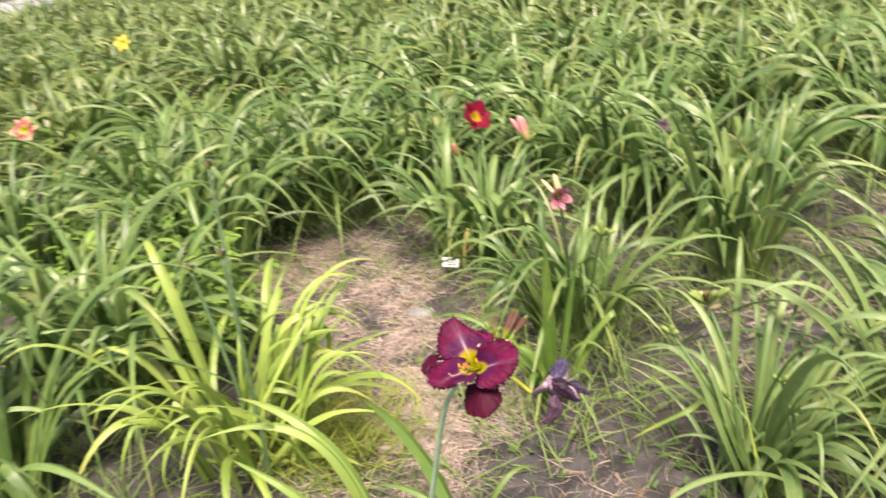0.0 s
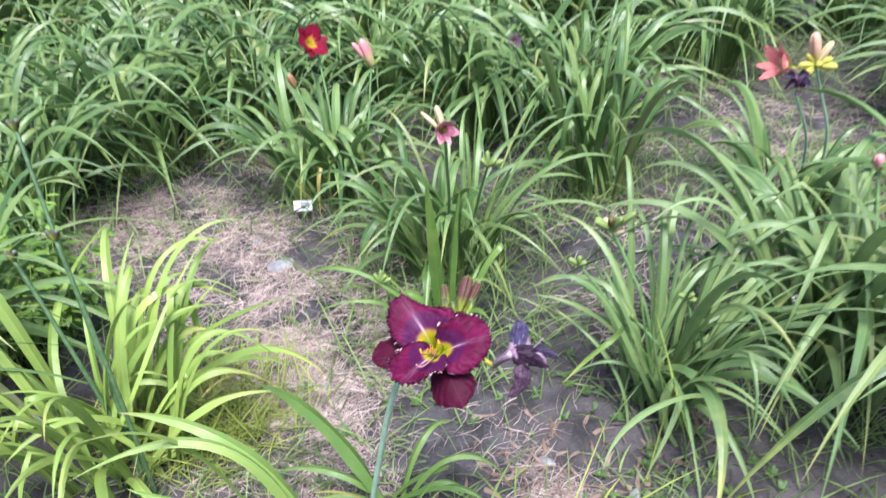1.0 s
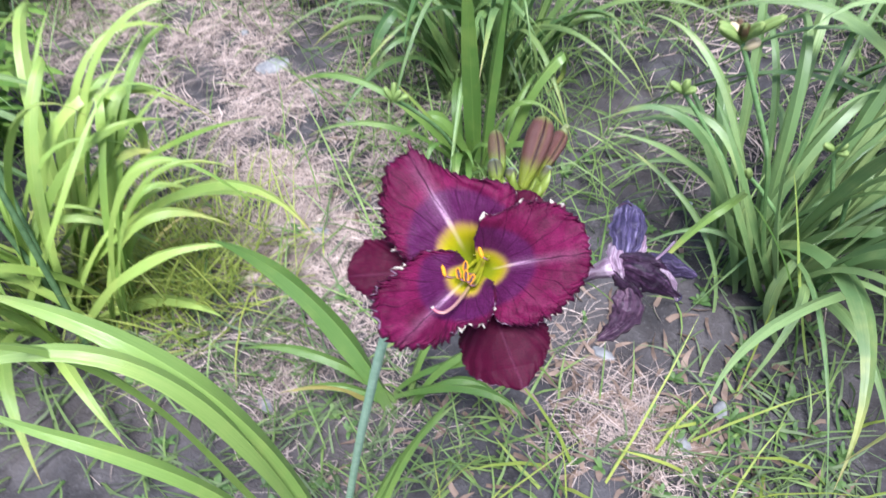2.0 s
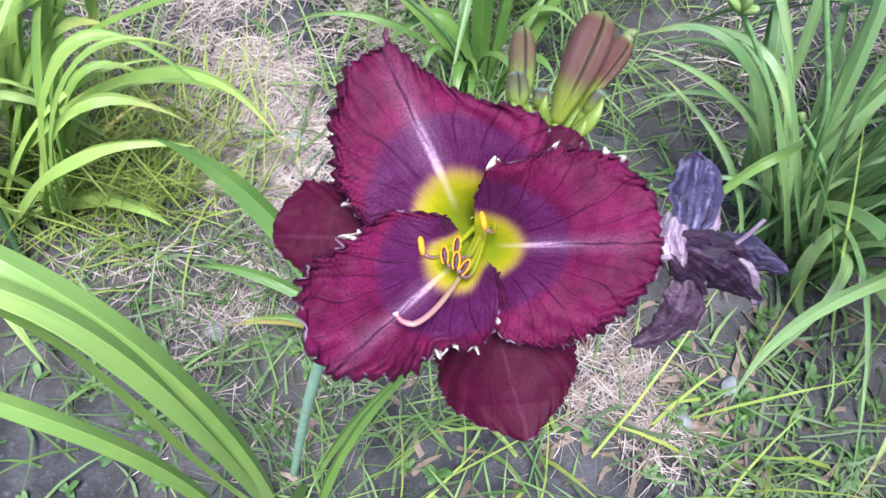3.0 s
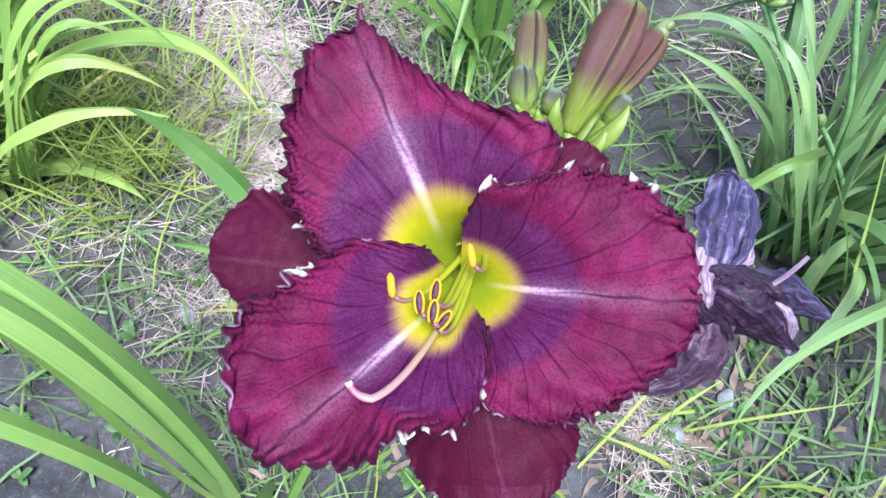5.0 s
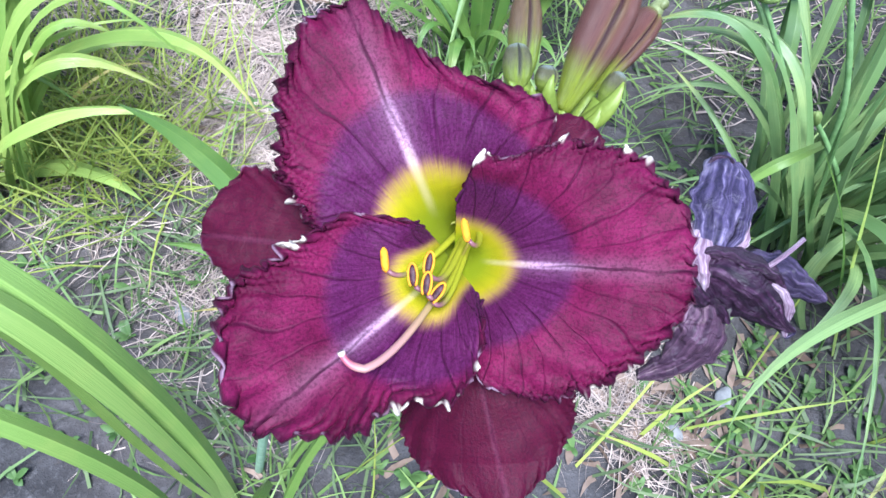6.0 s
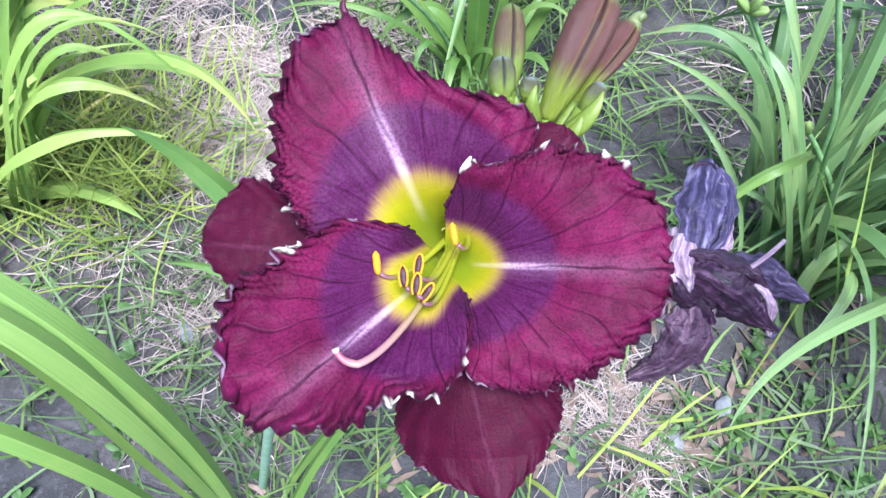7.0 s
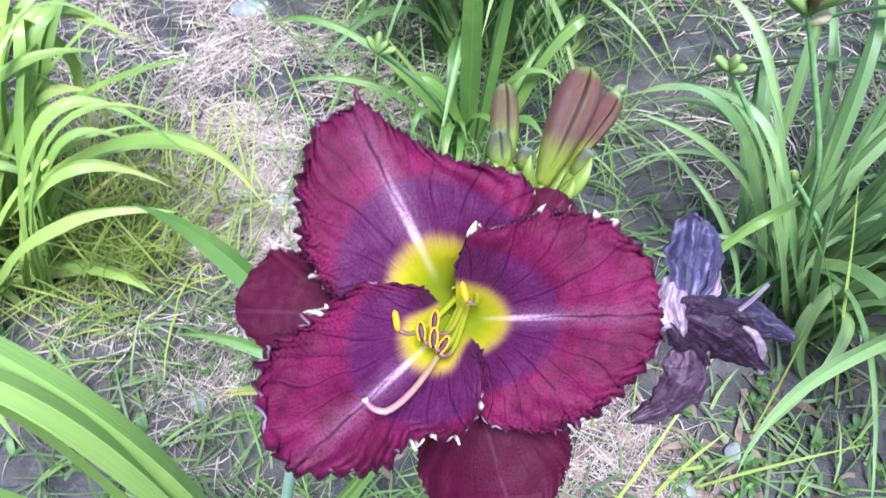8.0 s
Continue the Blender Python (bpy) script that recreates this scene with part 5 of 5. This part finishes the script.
# salmon bloom hanging beside a dark withered one, and a head of yellow buds
stalk(salmon_plant, (0.60, 1.62, 0), (0.490, 1.36, 0.51), material=SCAPE_PALE)
bloom(salmon_plant, (0.480, 1.35, 0.528), (-0.80, -0.42, 0.35), SALMON, SALMON, "half-closed salmon-pink bloom", 0.80, 0, 1.3, 70, 25.0)
sad = under("withered_flower", tube("withered_flower", smooth_path([(-0.088, -0.26, 0.535), (-0.081, -0.272, 0.530), (-0.073, -0.282, 0.518)], 6), 0.006, WILT_PLUM, 8), salmon_plant, "dark purple withered flower")
for i, (az, L) in enumerate(((-100, 48), (-62, 44), (-138, 48), (165, 36), (15, 38))):
    prof = [(0, 4), (0.3, 12), (0.6, 14), (1, 2)]
    under("wilted_petal", petal_mesh("wilted_petal", az, L, prof, prof, FLAT, -0.2, WILT_NAVY if i == 1 else WILT_DARK, 0, 0.8, 0, 80 + i, -14, 24, 9, 6.0, 3.0, 3.0, 1e6, 0.0), sad, "", Matrix.Translation((-0.075, -0.282, 0.520)) @ VIEW_AXES.to_3x3().to_4x4())
stalk(salmon_plant, (0.64, 1.60, 0), (0.555, 1.40, 0.515), material=SCAPE_PALE)
lone_bud(salmon_plant, (0.555, 1.395, 0.52), (0.540, 1.385, 0.600), 0.014, BUD_PEACH, "peach bud beginning to open")
for dx, dy, dz, r, m in ((0.030, 0.0, 0.060, 0.010, BUD_CREAM), (0.035, -0.01, 0.022, 0.009, BUD_GOLD), (-0.025, -0.01, 0.03, 0.008, BUD_GOLD), (0.010, -0.02, 0.01, 0.009, BUD_GOLD), (0.022, 0.02, 0.035, 0.008, BUD_GOLD), (-0.040, -0.02, 0.004, 0.010, BUD_GOLD), (-0.030, -0.03, -0.022, 0.009, BUD_GOLD), (0.048, -0.02, 0.004, 0.010, BUD_GOLD)):
    lone_bud(salmon_plant, (0.555, 1.395, 0.515), (0.555 + dx, 1.395 + dy, 0.515 + dz), r, m, "yellow-green bud")
lone_bud(right_plant, (0.660, 1.01, 0.43), (0.652, 1.00, 0.470), 0.012, BUD_PINK, "peach-pink bud")
stalk(right_plant, (0.63, 0.88, 0), (0.660, 1.01, 0.432))
# green seed heads over the bud plant
stalk(bud_plant, (0.24, 0.68, 0), (0.150, 0.665, 0.438))
for i in range(9):
    a = 0.7 * i + 0.4
    long = 0.024 + 0.010 * (i % 3)
    q = (0.150 + long * math.cos(a), 0.665 + 0.8 * long * math.sin(a), 0.441 + 0.006 * i)
    lone_bud(bud_plant, (0.150, 0.665, 0.431 + 0.002 * i), q, 0.0072, BUD_MID if i in (2, 6) else BUD_YELLOW if i % 3 else BUD_CREAM, "brown-red bud" if i in (2, 6) else "small pale green bud")
stalk(bud_plant, (0.22, 0.68, 0), (0.092, 0.618, 0.385), 0.0028)
for dx, dz in ((-0.018, 0.012), (0.004, 0.02), (0.016, 0.008)):
    lone_bud(bud_plant, (0.092, 0.618, 0.383), (0.092 + dx, 0.612, 0.388 + dz), 0.0055, BUD_YELLOW, "small pale green bud")
stalk(bud_plant, (0.27, 0.68, 0), (0.205, 0.640, 0.245), 0.003)
lone_bud(bud_plant, (0.205, 0.640, 0.243), (0.198, 0.632, 0.265), 0.006, BUD_YELLOW, "small pale green bud")
for p in ((0.30, 0.66, 0.30), (0.33, 0.62, 0.27)):
    stalk(bud_plant, (0.29, 0.68, 0), p, 0.003)
    for dx, dz in ((-0.016, 0.014), (0.012, 0.020), (0.018, 0.004)):
        lone_bud(bud_plant, p, (p[0] + dx, p[1] - 0.008, p[2] + dz), 0.0055, BUD_YELLOW, "small pale green bud")
# a small upright clump with one budding stalk behind the bloom
fan_plant = clump((-0.262, 0.775), 44, 2, 5, 0.40, 0.03, LEAF_MID, "small upright daylily clump with a budding stalk", limp=0.7)
named_leaves(fan_plant, [
    ((-0.262, 0.775, 0), (-0.262, 0.780, 0.15), (-0.270, 0.790, 0.30), (-0.275, 0.800, 0.46), 0.032),
    ((-0.250, 0.780, 0), (-0.240, 0.800, 0.15), (-0.235, 0.830, 0.28), (-0.215, 0.860, 0.40), 0.026),
    ((-0.265, 0.770, 0), (-0.330, 0.700, 0.26), (-0.480, 0.660, 0.34), (-0.640, 0.745, 0.14), 0.018),
    ((-0.265, 0.770, 0), (-0.300, 0.700, 0.18), (-0.400, 0.620, 0.26), (-0.510, 0.620, 0.17), 0.016),
    ((-0.262, 0.775, 0), (-0.290, 0.760, 0.10), (-0.330, 0.730, 0.18), (-0.380, 0.720, 0.24), 0.020),
    ((-0.255, 0.780, 0), (-0.230, 0.790, 0.16), (-0.170, 0.790, 0.27), (-0.090, 0.790, 0.14), 0.018),
    ((-0.275, 0.760, 0), (-0.280, 0.710, 0.16), (-0.310, 0.660, 0.22), (-0.295, 0.620, 0.10), 0.013),
], LEAF_MID)
stalk(fan_plant, (-0.268, 0.770, 0), (-0.330, 0.606, 0.295), 0.003, 0.01)
for dx, dy, dz in ((0.016, 0.0, 0.018), (-0.010, -0.004, 0.022), (0.004, 0.004, 0.028), (0.026, 0.004, 0.008)):
    lone_bud(fan_plant, (-0.330, 0.606, 0.293), (-0.330 + dx, 0.606 + dy, 0.296 + dz), 0.0048, BUD_YELLOW, "small yellow-green bud")
# dark bare stalks out of the pale clump
for foot, head in (((-0.74, 0.20, 0), (-0.945, 0.414, 0.70)), ((-0.76, 0.22, 0), (-0.915, 0.272, 0.50)), ((-0.70, 0.18, 0), (-0.79, 0.27, 0.56))):
    stalk(left_plant, foot, head, 0.0042, 0.012, material=SCAPE_DARK)
    for dx, dz in ((-0.014, 0.022), (0.012, 0.026)):
        lone_bud(left_plant, head, (head[0] + dx, head[1], head[2] + dz), 0.006, BUD_GREEN, "small green bud")
# blooms that stand farther off
for place, mat, size, label in (((-2.70, 0.92, 0.50), PEACH, 1.0, "peach daylily bloom with a rosy eye on its stalk"), ((-3.82, 2.25, 0.55), YELLOW, 0.9, "yellow daylily bloom on its stalk"), ((-2.83, 3.69, 0.58), YELLOW, 0.9, "yellow daylily bloom on its stalk"),
                                ((-1.62, 3.71, 0.58), YELLOW, 0.8, "pale yellow daylily bloom on its stalk"), ((-0.25, 1.60, 0.49), WILT_PLUM, 0.42, "dark withered daylily flower on its stalk")):
    top = thing("flower_stalk", (place[0] + 0.05, place[1] + 0.08, 0), label, "flower", "single flower stalks")
    stalk(top, (place[0] + 0.05, place[1] + 0.08, 0), (place[0], place[1], place[2] - 0.03), 0.0035, 0.01)
    bloom(top, place, (0.40, -0.75, 0.5), mat, mat, "open bloom", size, 40, 0.1, 90)

# plant markers and a flat stone
TAG = plain_material("tag_white", (0.62, 0.66, 0.66), (0.80, 0.82, 0.82), 0.4, 30.0)
WIRE = plain_material("wire", (0.22, 0.22, 0.22), (0.36, 0.36, 0.36), 0.45, 60.0)
INK = plain_material("ink", (0.05, 0.05, 0.06), (0.12, 0.12, 0.13), 0.7, 60.0)
STONE = plain_material("stone", (0.13, 0.13, 0.135), (0.27, 0.27, 0.27), 0.85, 40.0)


def box_mesh(name, size, material, bevel=0.001):
    bm = bmesh.new()
    bmesh.ops.create_cube(bm, size=1.0, matrix=Matrix.Diagonal((*size, 1)))
    bmesh.ops.bevel(bm, geom=bm.edges[:], offset=bevel, segments=2, affect="EDGES")
    me = bpy.data.meshes.new(name)
    bm.to_mesh(me)
    bm.free()
    me.materials.append(material)
    return me


def marker(x, y, turn, height=0.06, wide=0.065):
    top = thing("plant_marker", pose(x, y, 0, 0, 0, turn), "white plant marker on a thin wire stake", "plant marker", "plant markers")
    for sx in (-0.4, 0.4):
        under("stake", tube("stake", [(sx * wide, 0, -0.03), (sx * wide, 0, height * 0.5), (sx * wide, -0.004, height)], 0.0012, WIRE, 6), top)
    plate = under("plate", box_mesh("plate", (wide, 0.002, wide * 0.55), TAG, 0.0008), top, "", pose(0, -0.006, height, -32, 0, 0))
    for i, (w, dz) in enumerate(((0.7, 0.008), (0.5, 0.0), (0.6, -0.008))):
        under("writing", box_mesh("writing", (wide * w, 0.0006, 0.0028), INK, 0.0001), plate, "dark bar of writing", pose(0, -0.0014, dz))
    return top


marker(-0.875, 1.262, 15, 0.06, 0.060)
marker(0.131, 0.828, -20, 0.006, 0.024)
marker(0.56, 1.068, 40, 0.03, 0.05)


def stone(x, y, sx, sy, sz, seed, label):
    bm = bmesh.new()
    bmesh.ops.create_icosphere(bm, subdivisions=3, radius=1.0)
    for q in bm.verts:
        n = 1 + 0.28 * noise.noise(q.co * 1.3 + Vector((seed, 0, 0))) + 0.08 * noise.noise(q.co * 4 + Vector((0, seed, 0)))
        q.co = Vector((q.co.x * sx * n, q.co.y * sy * n, q.co.z * sz * n))
    me = bpy.data.meshes.new("stone")
    bm.to_mesh(me)
    bm.free()
    me.materials.append(STONE)
    me.polygons.foreach_set("use_smooth", [True] * len(me.polygons))
    ob = new("stone", me)
    ob.matrix_basis = pose(x, y, ground_height(x, y) + sz * 0.25, 0, 0, seed * 50)
    return tagged(ob, label, "stone", "stones on the soil")


stone(-0.838, 1.004, 0.042, 0.026, 0.014, 1, "flat pale grey stone half sunk in the soil")
for i, (x, y) in enumerate(((-0.70, 0.95), (-0.58, 0.88), (-0.48, 0.55), (-0.98, 1.12), (0.20, 0.33), (0.06, 0.45), (-0.33, 0.62), (0.24, 0.40), (-0.40, 0.20))):
    stone(x, y, 0.012 + 0.003 * (i % 3), 0.010, 0.007, 2 + i, "small grey stone on bare soil")


# ---------------------------------------------------------------- straw, grass and weeds on the ground
def strands(name, count, seed, spot, length, width, rise, material, bend=0.5):
    """Many thin blades or stalks as one mesh: each a bent, tapering ribbon."""
    rng = np.random.RandomState(seed)
    vs, fs, k = [], [], 0
    made = 0
    while made < count:
        p = spot(rng)
        if p is None:
            continue
        made += 1
        x, y = p
        z = ground_height(x, y)
        a = rng.uniform(0, 2 * np.pi)
        L = length * rng.uniform(0.45, 1.25)
        w = width * rng.uniform(0.6, 1.3)
        d = np.array([math.cos(a), math.sin(a), 0])
        up = rise * rng.uniform(0.3, 1.3)
        turn = bend * rng.uniform(-1, 1)
        s = np.array([-d[1], d[0], 0])
        roll = rng.uniform(-1.0, 1.0)
        side = s * math.cos(roll) + np.array([0, 0, 1.0]) * math.sin(roll)
        c0 = np.array([x, y, z + 0.002])
        for i, t in enumerate((0, 0.35, 0.7, 1.0)):
            c = c0 + d * L * t * (1 - 0.35 * up * (1 - t)) + s * turn * L * t * t + np.array([0, 0, L * up * (t - 0.45 * t * t * (1.4 - up))])
            ww = w * (1.0, 1.0, 0.75, 0.12)[i] * 0.5
            vs += [c - side * ww, c + side * ww]
            if i:
                b = k + 2 * i
                fs.append((b - 2, b - 1, b + 1, b))
        k += 8
    return mesh_from(name, vs, fs, material)


def clumped(rng, spots):
    """A spot in a patch, kept only where the litter has gathered."""
    p = patch(rng, spots)
    return p if noise.noise((p[0] * 7.0, p[1] * 7.0, 2.0)) + rng.normal(0, 0.12) > -0.04 else None


def patch(rng, spots):
    x, y, r = spots[rng.randint(len(spots))]
    q = rng.normal(0, 0.5, 2)
    return x + q[0] * r, y + q[1] * r


STRAW_SPOTS = [(-1.50, 1.15, 0.3), (-1.40, 0.95, 0.28), (-1.33, 1.05, 0.3), (-0.62, 0.48, 0.22), (-0.70, 0.58, 0.25), (-0.52, 0.42, 0.2), (-0.58, 0.60, 0.25), (-0.62, 0.66, 0.32), (-0.80, 0.90, 0.35), (-0.45, 0.70, 0.28), (-1.0, 1.15, 0.35), (-1.25, 1.35, 0.3), (-0.72, 0.78, 0.35), (-0.9, 1.0, 0.35),
               (0.50, 1.25, 0.25), (0.66, 1.95, 0.3), (0.52, 2.2, 0.3), (0.80, 1.8, 0.25), (0.10, 2.65, 0.25)]
straw = tagged(new("dry_straw", strands("dry_straw", 12800, 2, lambda r: clumped(r, STRAW_SPOTS), 0.075, 0.0019, 0.16, STRAW, 0.9)), "pale dry straw and grass stalks lying on the soil", "straw", kind="stuff")

NEAR_STRAW = [(-0.45, 0.22, 0.16), (-0.50, 0.32, 0.16), (-0.42, 0.30, 0.16), (0.11, 0.33, 0.13), (0.11, 0.33, 0.09), (0.16, 0.25, 0.10), (0.03, 0.45, 0.14), (-0.38, 0.45, 0.18), (-0.30, 0.35, 0.2), (-0.28, 0.22, 0.14), (-0.45, 0.55, 0.18)]
near_straw = tagged(new("dry_straw", strands("dry_straw", 1900, 22, lambda r: clumped(r, NEAR_STRAW), 0.062, 0.0014, 0.25, STRAW, 1.3)), "loose curls of pale dry straw on grey soil", "straw", kind="stuff")


LITTER = plain_material("leaf_litter", (0.075, 0.045, 0.030), (0.27, 0.195, 0.150), 0.8, 60.0, 0.1, True)
LITTER_SPOTS = [(0.16, 0.30, 0.18), (0.12, 0.40, 0.18), (0.11, 0.34, 0.2), (0.05, 0.45, 0.2), (0.20, 0.32, 0.22), (-0.10, 0.18, 0.2), (0.0, 0.30, 0.2), (0.24, 0.50, 0.2), (-0.55, 0.62, 0.3)]
dead_leaves = tagged(new("leaf_litter", strands("leaf_litter", 300, 52, lambda r: patch(r, LITTER_SPOTS), 0.038, 0.0085, 0.3, LITTER, 0.9)), "curled brown scraps of dead leaves on the soil", "leaf litter", kind="stuff")


def between(rng):
    x, y = rng.uniform(-1.5, 1.5), rng.uniform(0.7, 3.2)
    return (x, y) if noise.noise((x * 3.0, y * 3.0, 9.0)) + rng.normal(0, 0.15) > 0.05 else None


litter = tagged(new("dry_straw", strands("dry_straw", 5200, 41, between, 0.09, 0.0028, 0.2, STRAW, 0.9)), "scattered dry straw between the daylily clumps", "straw", kind="stuff")


def anywhere(rng):
    x, y = rng.uniform(-3.0, 1.6), rng.uniform(-0.4, 3.4)
    bare = math.exp(-(((x + 0.75) * 0.8 + (y - 0.85) * 0.55) ** 2) / 0.05 - ((x + 0.75) * -0.55 + (y - 0.85) * 0.8) ** 2 / 0.5)
    n = noise.noise((x * 2.3, y * 2.3, 7.0))
    thin = 0.4 if -0.75 < x < 0.6 and -0.2 < y < 0.9 else 1.0
    return (x, y) if rng.rand() < thin * (0.35 + 0.9 * n) * (1 - 0.92 * bare) else None


grass = tagged(new("grass", strands("grass", 12500, 3, anywhere, 0.085, 0.0032, 0.9, GRASS, 0.35)), "thin bright green grass between the clumps", "grass", kind="stuff")
NEAR_GRASS = [(-0.02, 0.22, 0.12), (0.35, 0.28, 0.16), (-0.30, 0.12, 0.22), (-0.15, 0.0, 0.2), (0.30, 0.42, 0.15), (-0.62, 0.05, 0.25), (0.1, 0.1, 0.2), (0.06, 0.75, 0.2)]
feet = [(ob.location.x, ob.location.y, 0.34) for ob in list(scene.collection.objects) if ob.name.startswith("daylily_plant") and ob.type == "EMPTY" and ob.name not in far_plants and ob is not left_plant and ob is not bud_plant and -2.6 < ob.location.x < 1.3 and ob.location.y < 3.2 and ob is not plant]
tufts = tagged(new("grass", strands("grass", 11000, 6, lambda r: patch(r, feet), 0.15, 0.0034, 1.0, GRASS, 0.35)), "tall thin grass growing among the clumps", "grass", kind="stuff")
near_grass = tagged(new("grass", strands("grass", 300, 4, lambda r: patch(r, NEAR_GRASS), 0.075, 0.0042, 0.7, GRASS, 0.6)), "low tangled grass and seedlings on the soil", "grass", kind="stuff")


def weed_mesh(count, seed, spot):
    """Leafy weeds as one mesh: thin stems set with small pointed leaves."""
    rng = np.random.RandomState(seed)
    pieces = []
    for _ in range(count):
        x, y = spot(rng)
        z = ground_height(x, y)
        h = rng.uniform(0.14, 0.42)
        lean = rng.uniform(-0.12, 0.12, 2)
        top = np.array([x + lean[0], y + lean[1], z + h])
        foot = np.array([x, y, z])
        pieces.append(tube_arrays(np.linspace(foot, top, 4), [0.002, 0.0018, 0.0014, 0.001], 4))
        for i in range(rng.randint(7, 14)):
            t = rng.uniform(0.25, 1.0)
            c = foot + (top - foot) * t
            a = rng.uniform(0, 2 * np.pi)
            d = np.array([math.cos(a), math.sin(a), rng.uniform(-0.2, 0.5)])
            L = rng.uniform(0.025, 0.06)
            pieces.append(blade_arrays([c, c + d * L * 0.35, c + d * L * 0.7 - np.array([0, 0, 0.1 * L]), c + d * L - np.array([0, 0, 0.35 * L])], L * 0.42, 0.3, 0.0, 5, 3))
    return joined("weeds", pieces, WEED)


WEED_SPOTS = [(-1.75, 0.55, 0.35), (-2.1, 0.9, 0.5), (-2.5, 1.3, 0.5), (-1.5, 0.55, 0.2), (-2.7, 2.0, 0.5), (-3.0, 1.5, 0.5), (-3.4, 2.4, 0.6), (-1.25, 0.55, 0.14)]
weeds = tagged(new("weeds", weed_mesh(250, 9, lambda r: patch(r, WEED_SPOTS))), "leafy light green weeds among the daylilies", "weeds", kind="stuff")


def gravel_material():
    k = Mat("gravel")
    p = k.place()
    n = k.noise(p, 60.0, 4.0, 0.7)
    return k.finish(k.mix(k.step(n, 0.3, 0.7), (0.20, 0.20, 0.22), (0.38, 0.38, 0.41)), 0.95, n, 0.01, 0.8, spec=0.2)


edge = [(-6.6 - 0.42 * (y + 2.0), y) for y in np.linspace(-4.0, 22.0, 14)]
wobble = [0.15 * noise.noise((y * 0.7, 0.0, 3.0)) for x, y in edge]
verts = [(x + q, y, 0.012) for (x, y), q in zip(edge, wobble)] + [(x - 4.0 + q, y, 0.012) for (x, y), q in zip(edge, wobble)]
n = len(edge)
track = tagged(new("gravel_track", mesh_from("gravel_track", verts, [(i, i + 1, n + i + 1, n + i) for i in range(n - 1)], gravel_material())), "grey gravel track along the edge of the field", "track", kind="structure")


GRASS_PALE = plain_material("grass_pale", (0.17, 0.24, 0.035), (0.38, 0.42, 0.09), 0.55, 30.0, 0.3, True)
pale_grass = tagged(new("grass", strands("grass", 900, 12, lambda r: patch(r, [(-0.66, 0.42, 0.15), (-0.76, 0.46, 0.16), (-0.60, 0.36, 0.12), (-0.86, 0.40, 0.16), (-0.74, 0.34, 0.14)]), 0.13, 0.0026, 1.0, GRASS_PALE, 0.3)), "yellow-green grass tuft beside the pale clump", "grass", kind="stuff")
blade_grass = tagged(new("grass", strands("grass", 28, 13, lambda r: patch(r, [(0.30, 0.30, 0.14), (0.38, 0.36, 0.14), (0.0, 0.2, 0.1), (-0.05, 0.1, 0.12), (0.22, 0.26, 0.1)]), 0.16, 0.0048, 1.0, GRASS_PALE, 0.3)), "single long bright grass blades", "grass", kind="stuff")


SEEDLING = plain_material("seedling_leaf", (0.045, 0.10, 0.025), (0.13, 0.21, 0.06), 0.55, 30.0, 0.25, True)


TANGLE = plain_material("grass_tangle", (0.075, 0.115, 0.048), (0.165, 0.215, 0.095), 0.6, 30.0, 0.3, True)
TANGLE_SPOTS = [(0.25, 0.80, 0.2), (0.36, 0.68, 0.2), (0.42, 0.85, 0.2), (0.18, 0.90, 0.2), (-0.47, 0.24, 0.2), (-0.40, 0.15, 0.18), (-0.33, 0.32, 0.2), (-0.52, 0.36, 0.18), (0.36, 0.32, 0.2), (0.36, 0.42, 0.2), (0.42, 0.30, 0.2), (0.28, 0.22, 0.14), (-0.12, 0.12, 0.2), (-0.60, 0.12, 0.2), (-0.25, 0.20, 0.15)]
tangle = tagged(new("grass", strands("grass", 900, 31, lambda r: patch(r, TANGLE_SPOTS), 0.080, 0.0040, 0.45, TANGLE, 0.9)), "low tangle of fine pale green grass", "grass", kind="stuff")


def creeper_mesh(count, seed, spot):
    """Low seedlings: rosettes of tiny leaves close to the soil, as one mesh."""
    rng = np.random.RandomState(seed)
    pieces = []
    for _ in range(count):
        x, y = spot(rng)
        c = np.array([x, y, ground_height(x, y) + 0.003])
        for i in range(rng.randint(4, 9)):
            a = rng.uniform(0, 2 * np.pi)
            d = np.array([math.cos(a), math.sin(a), rng.uniform(0.2, 1.2)])
            L = rng.uniform(0.008, 0.020)
            pieces.append(blade_arrays([c, c + d * L * 0.4, c + d * L * 0.8, c + d * L - np.array([0, 0, 0.3 * L])], L * rng.uniform(0.35, 0.6), 0.3, 0.0, 5, 3))
    return joined("seedlings", pieces, SEEDLING)


LOW_SPOTS = [(-0.45, 0.00, 0.18), (-0.32, 0.05, 0.16), (-0.10, 0.16, 0.16), (0.20, 0.24, 0.15), (0.36, 0.30, 0.18), (-0.45, 0.28, 0.2), (0.08, 0.75, 0.22), (-0.15, 0.55, 0.2), (0.42, 0.45, 0.2), (0.34, 0.36, 0.2), (0.26, 0.44, 0.2)]
seedlings = tagged(new("seedlings", creeper_mesh(150, 19, lambda r: patch(r, LOW_SPOTS))), "tiny green seedlings on the soil", "weeds", kind="stuff")
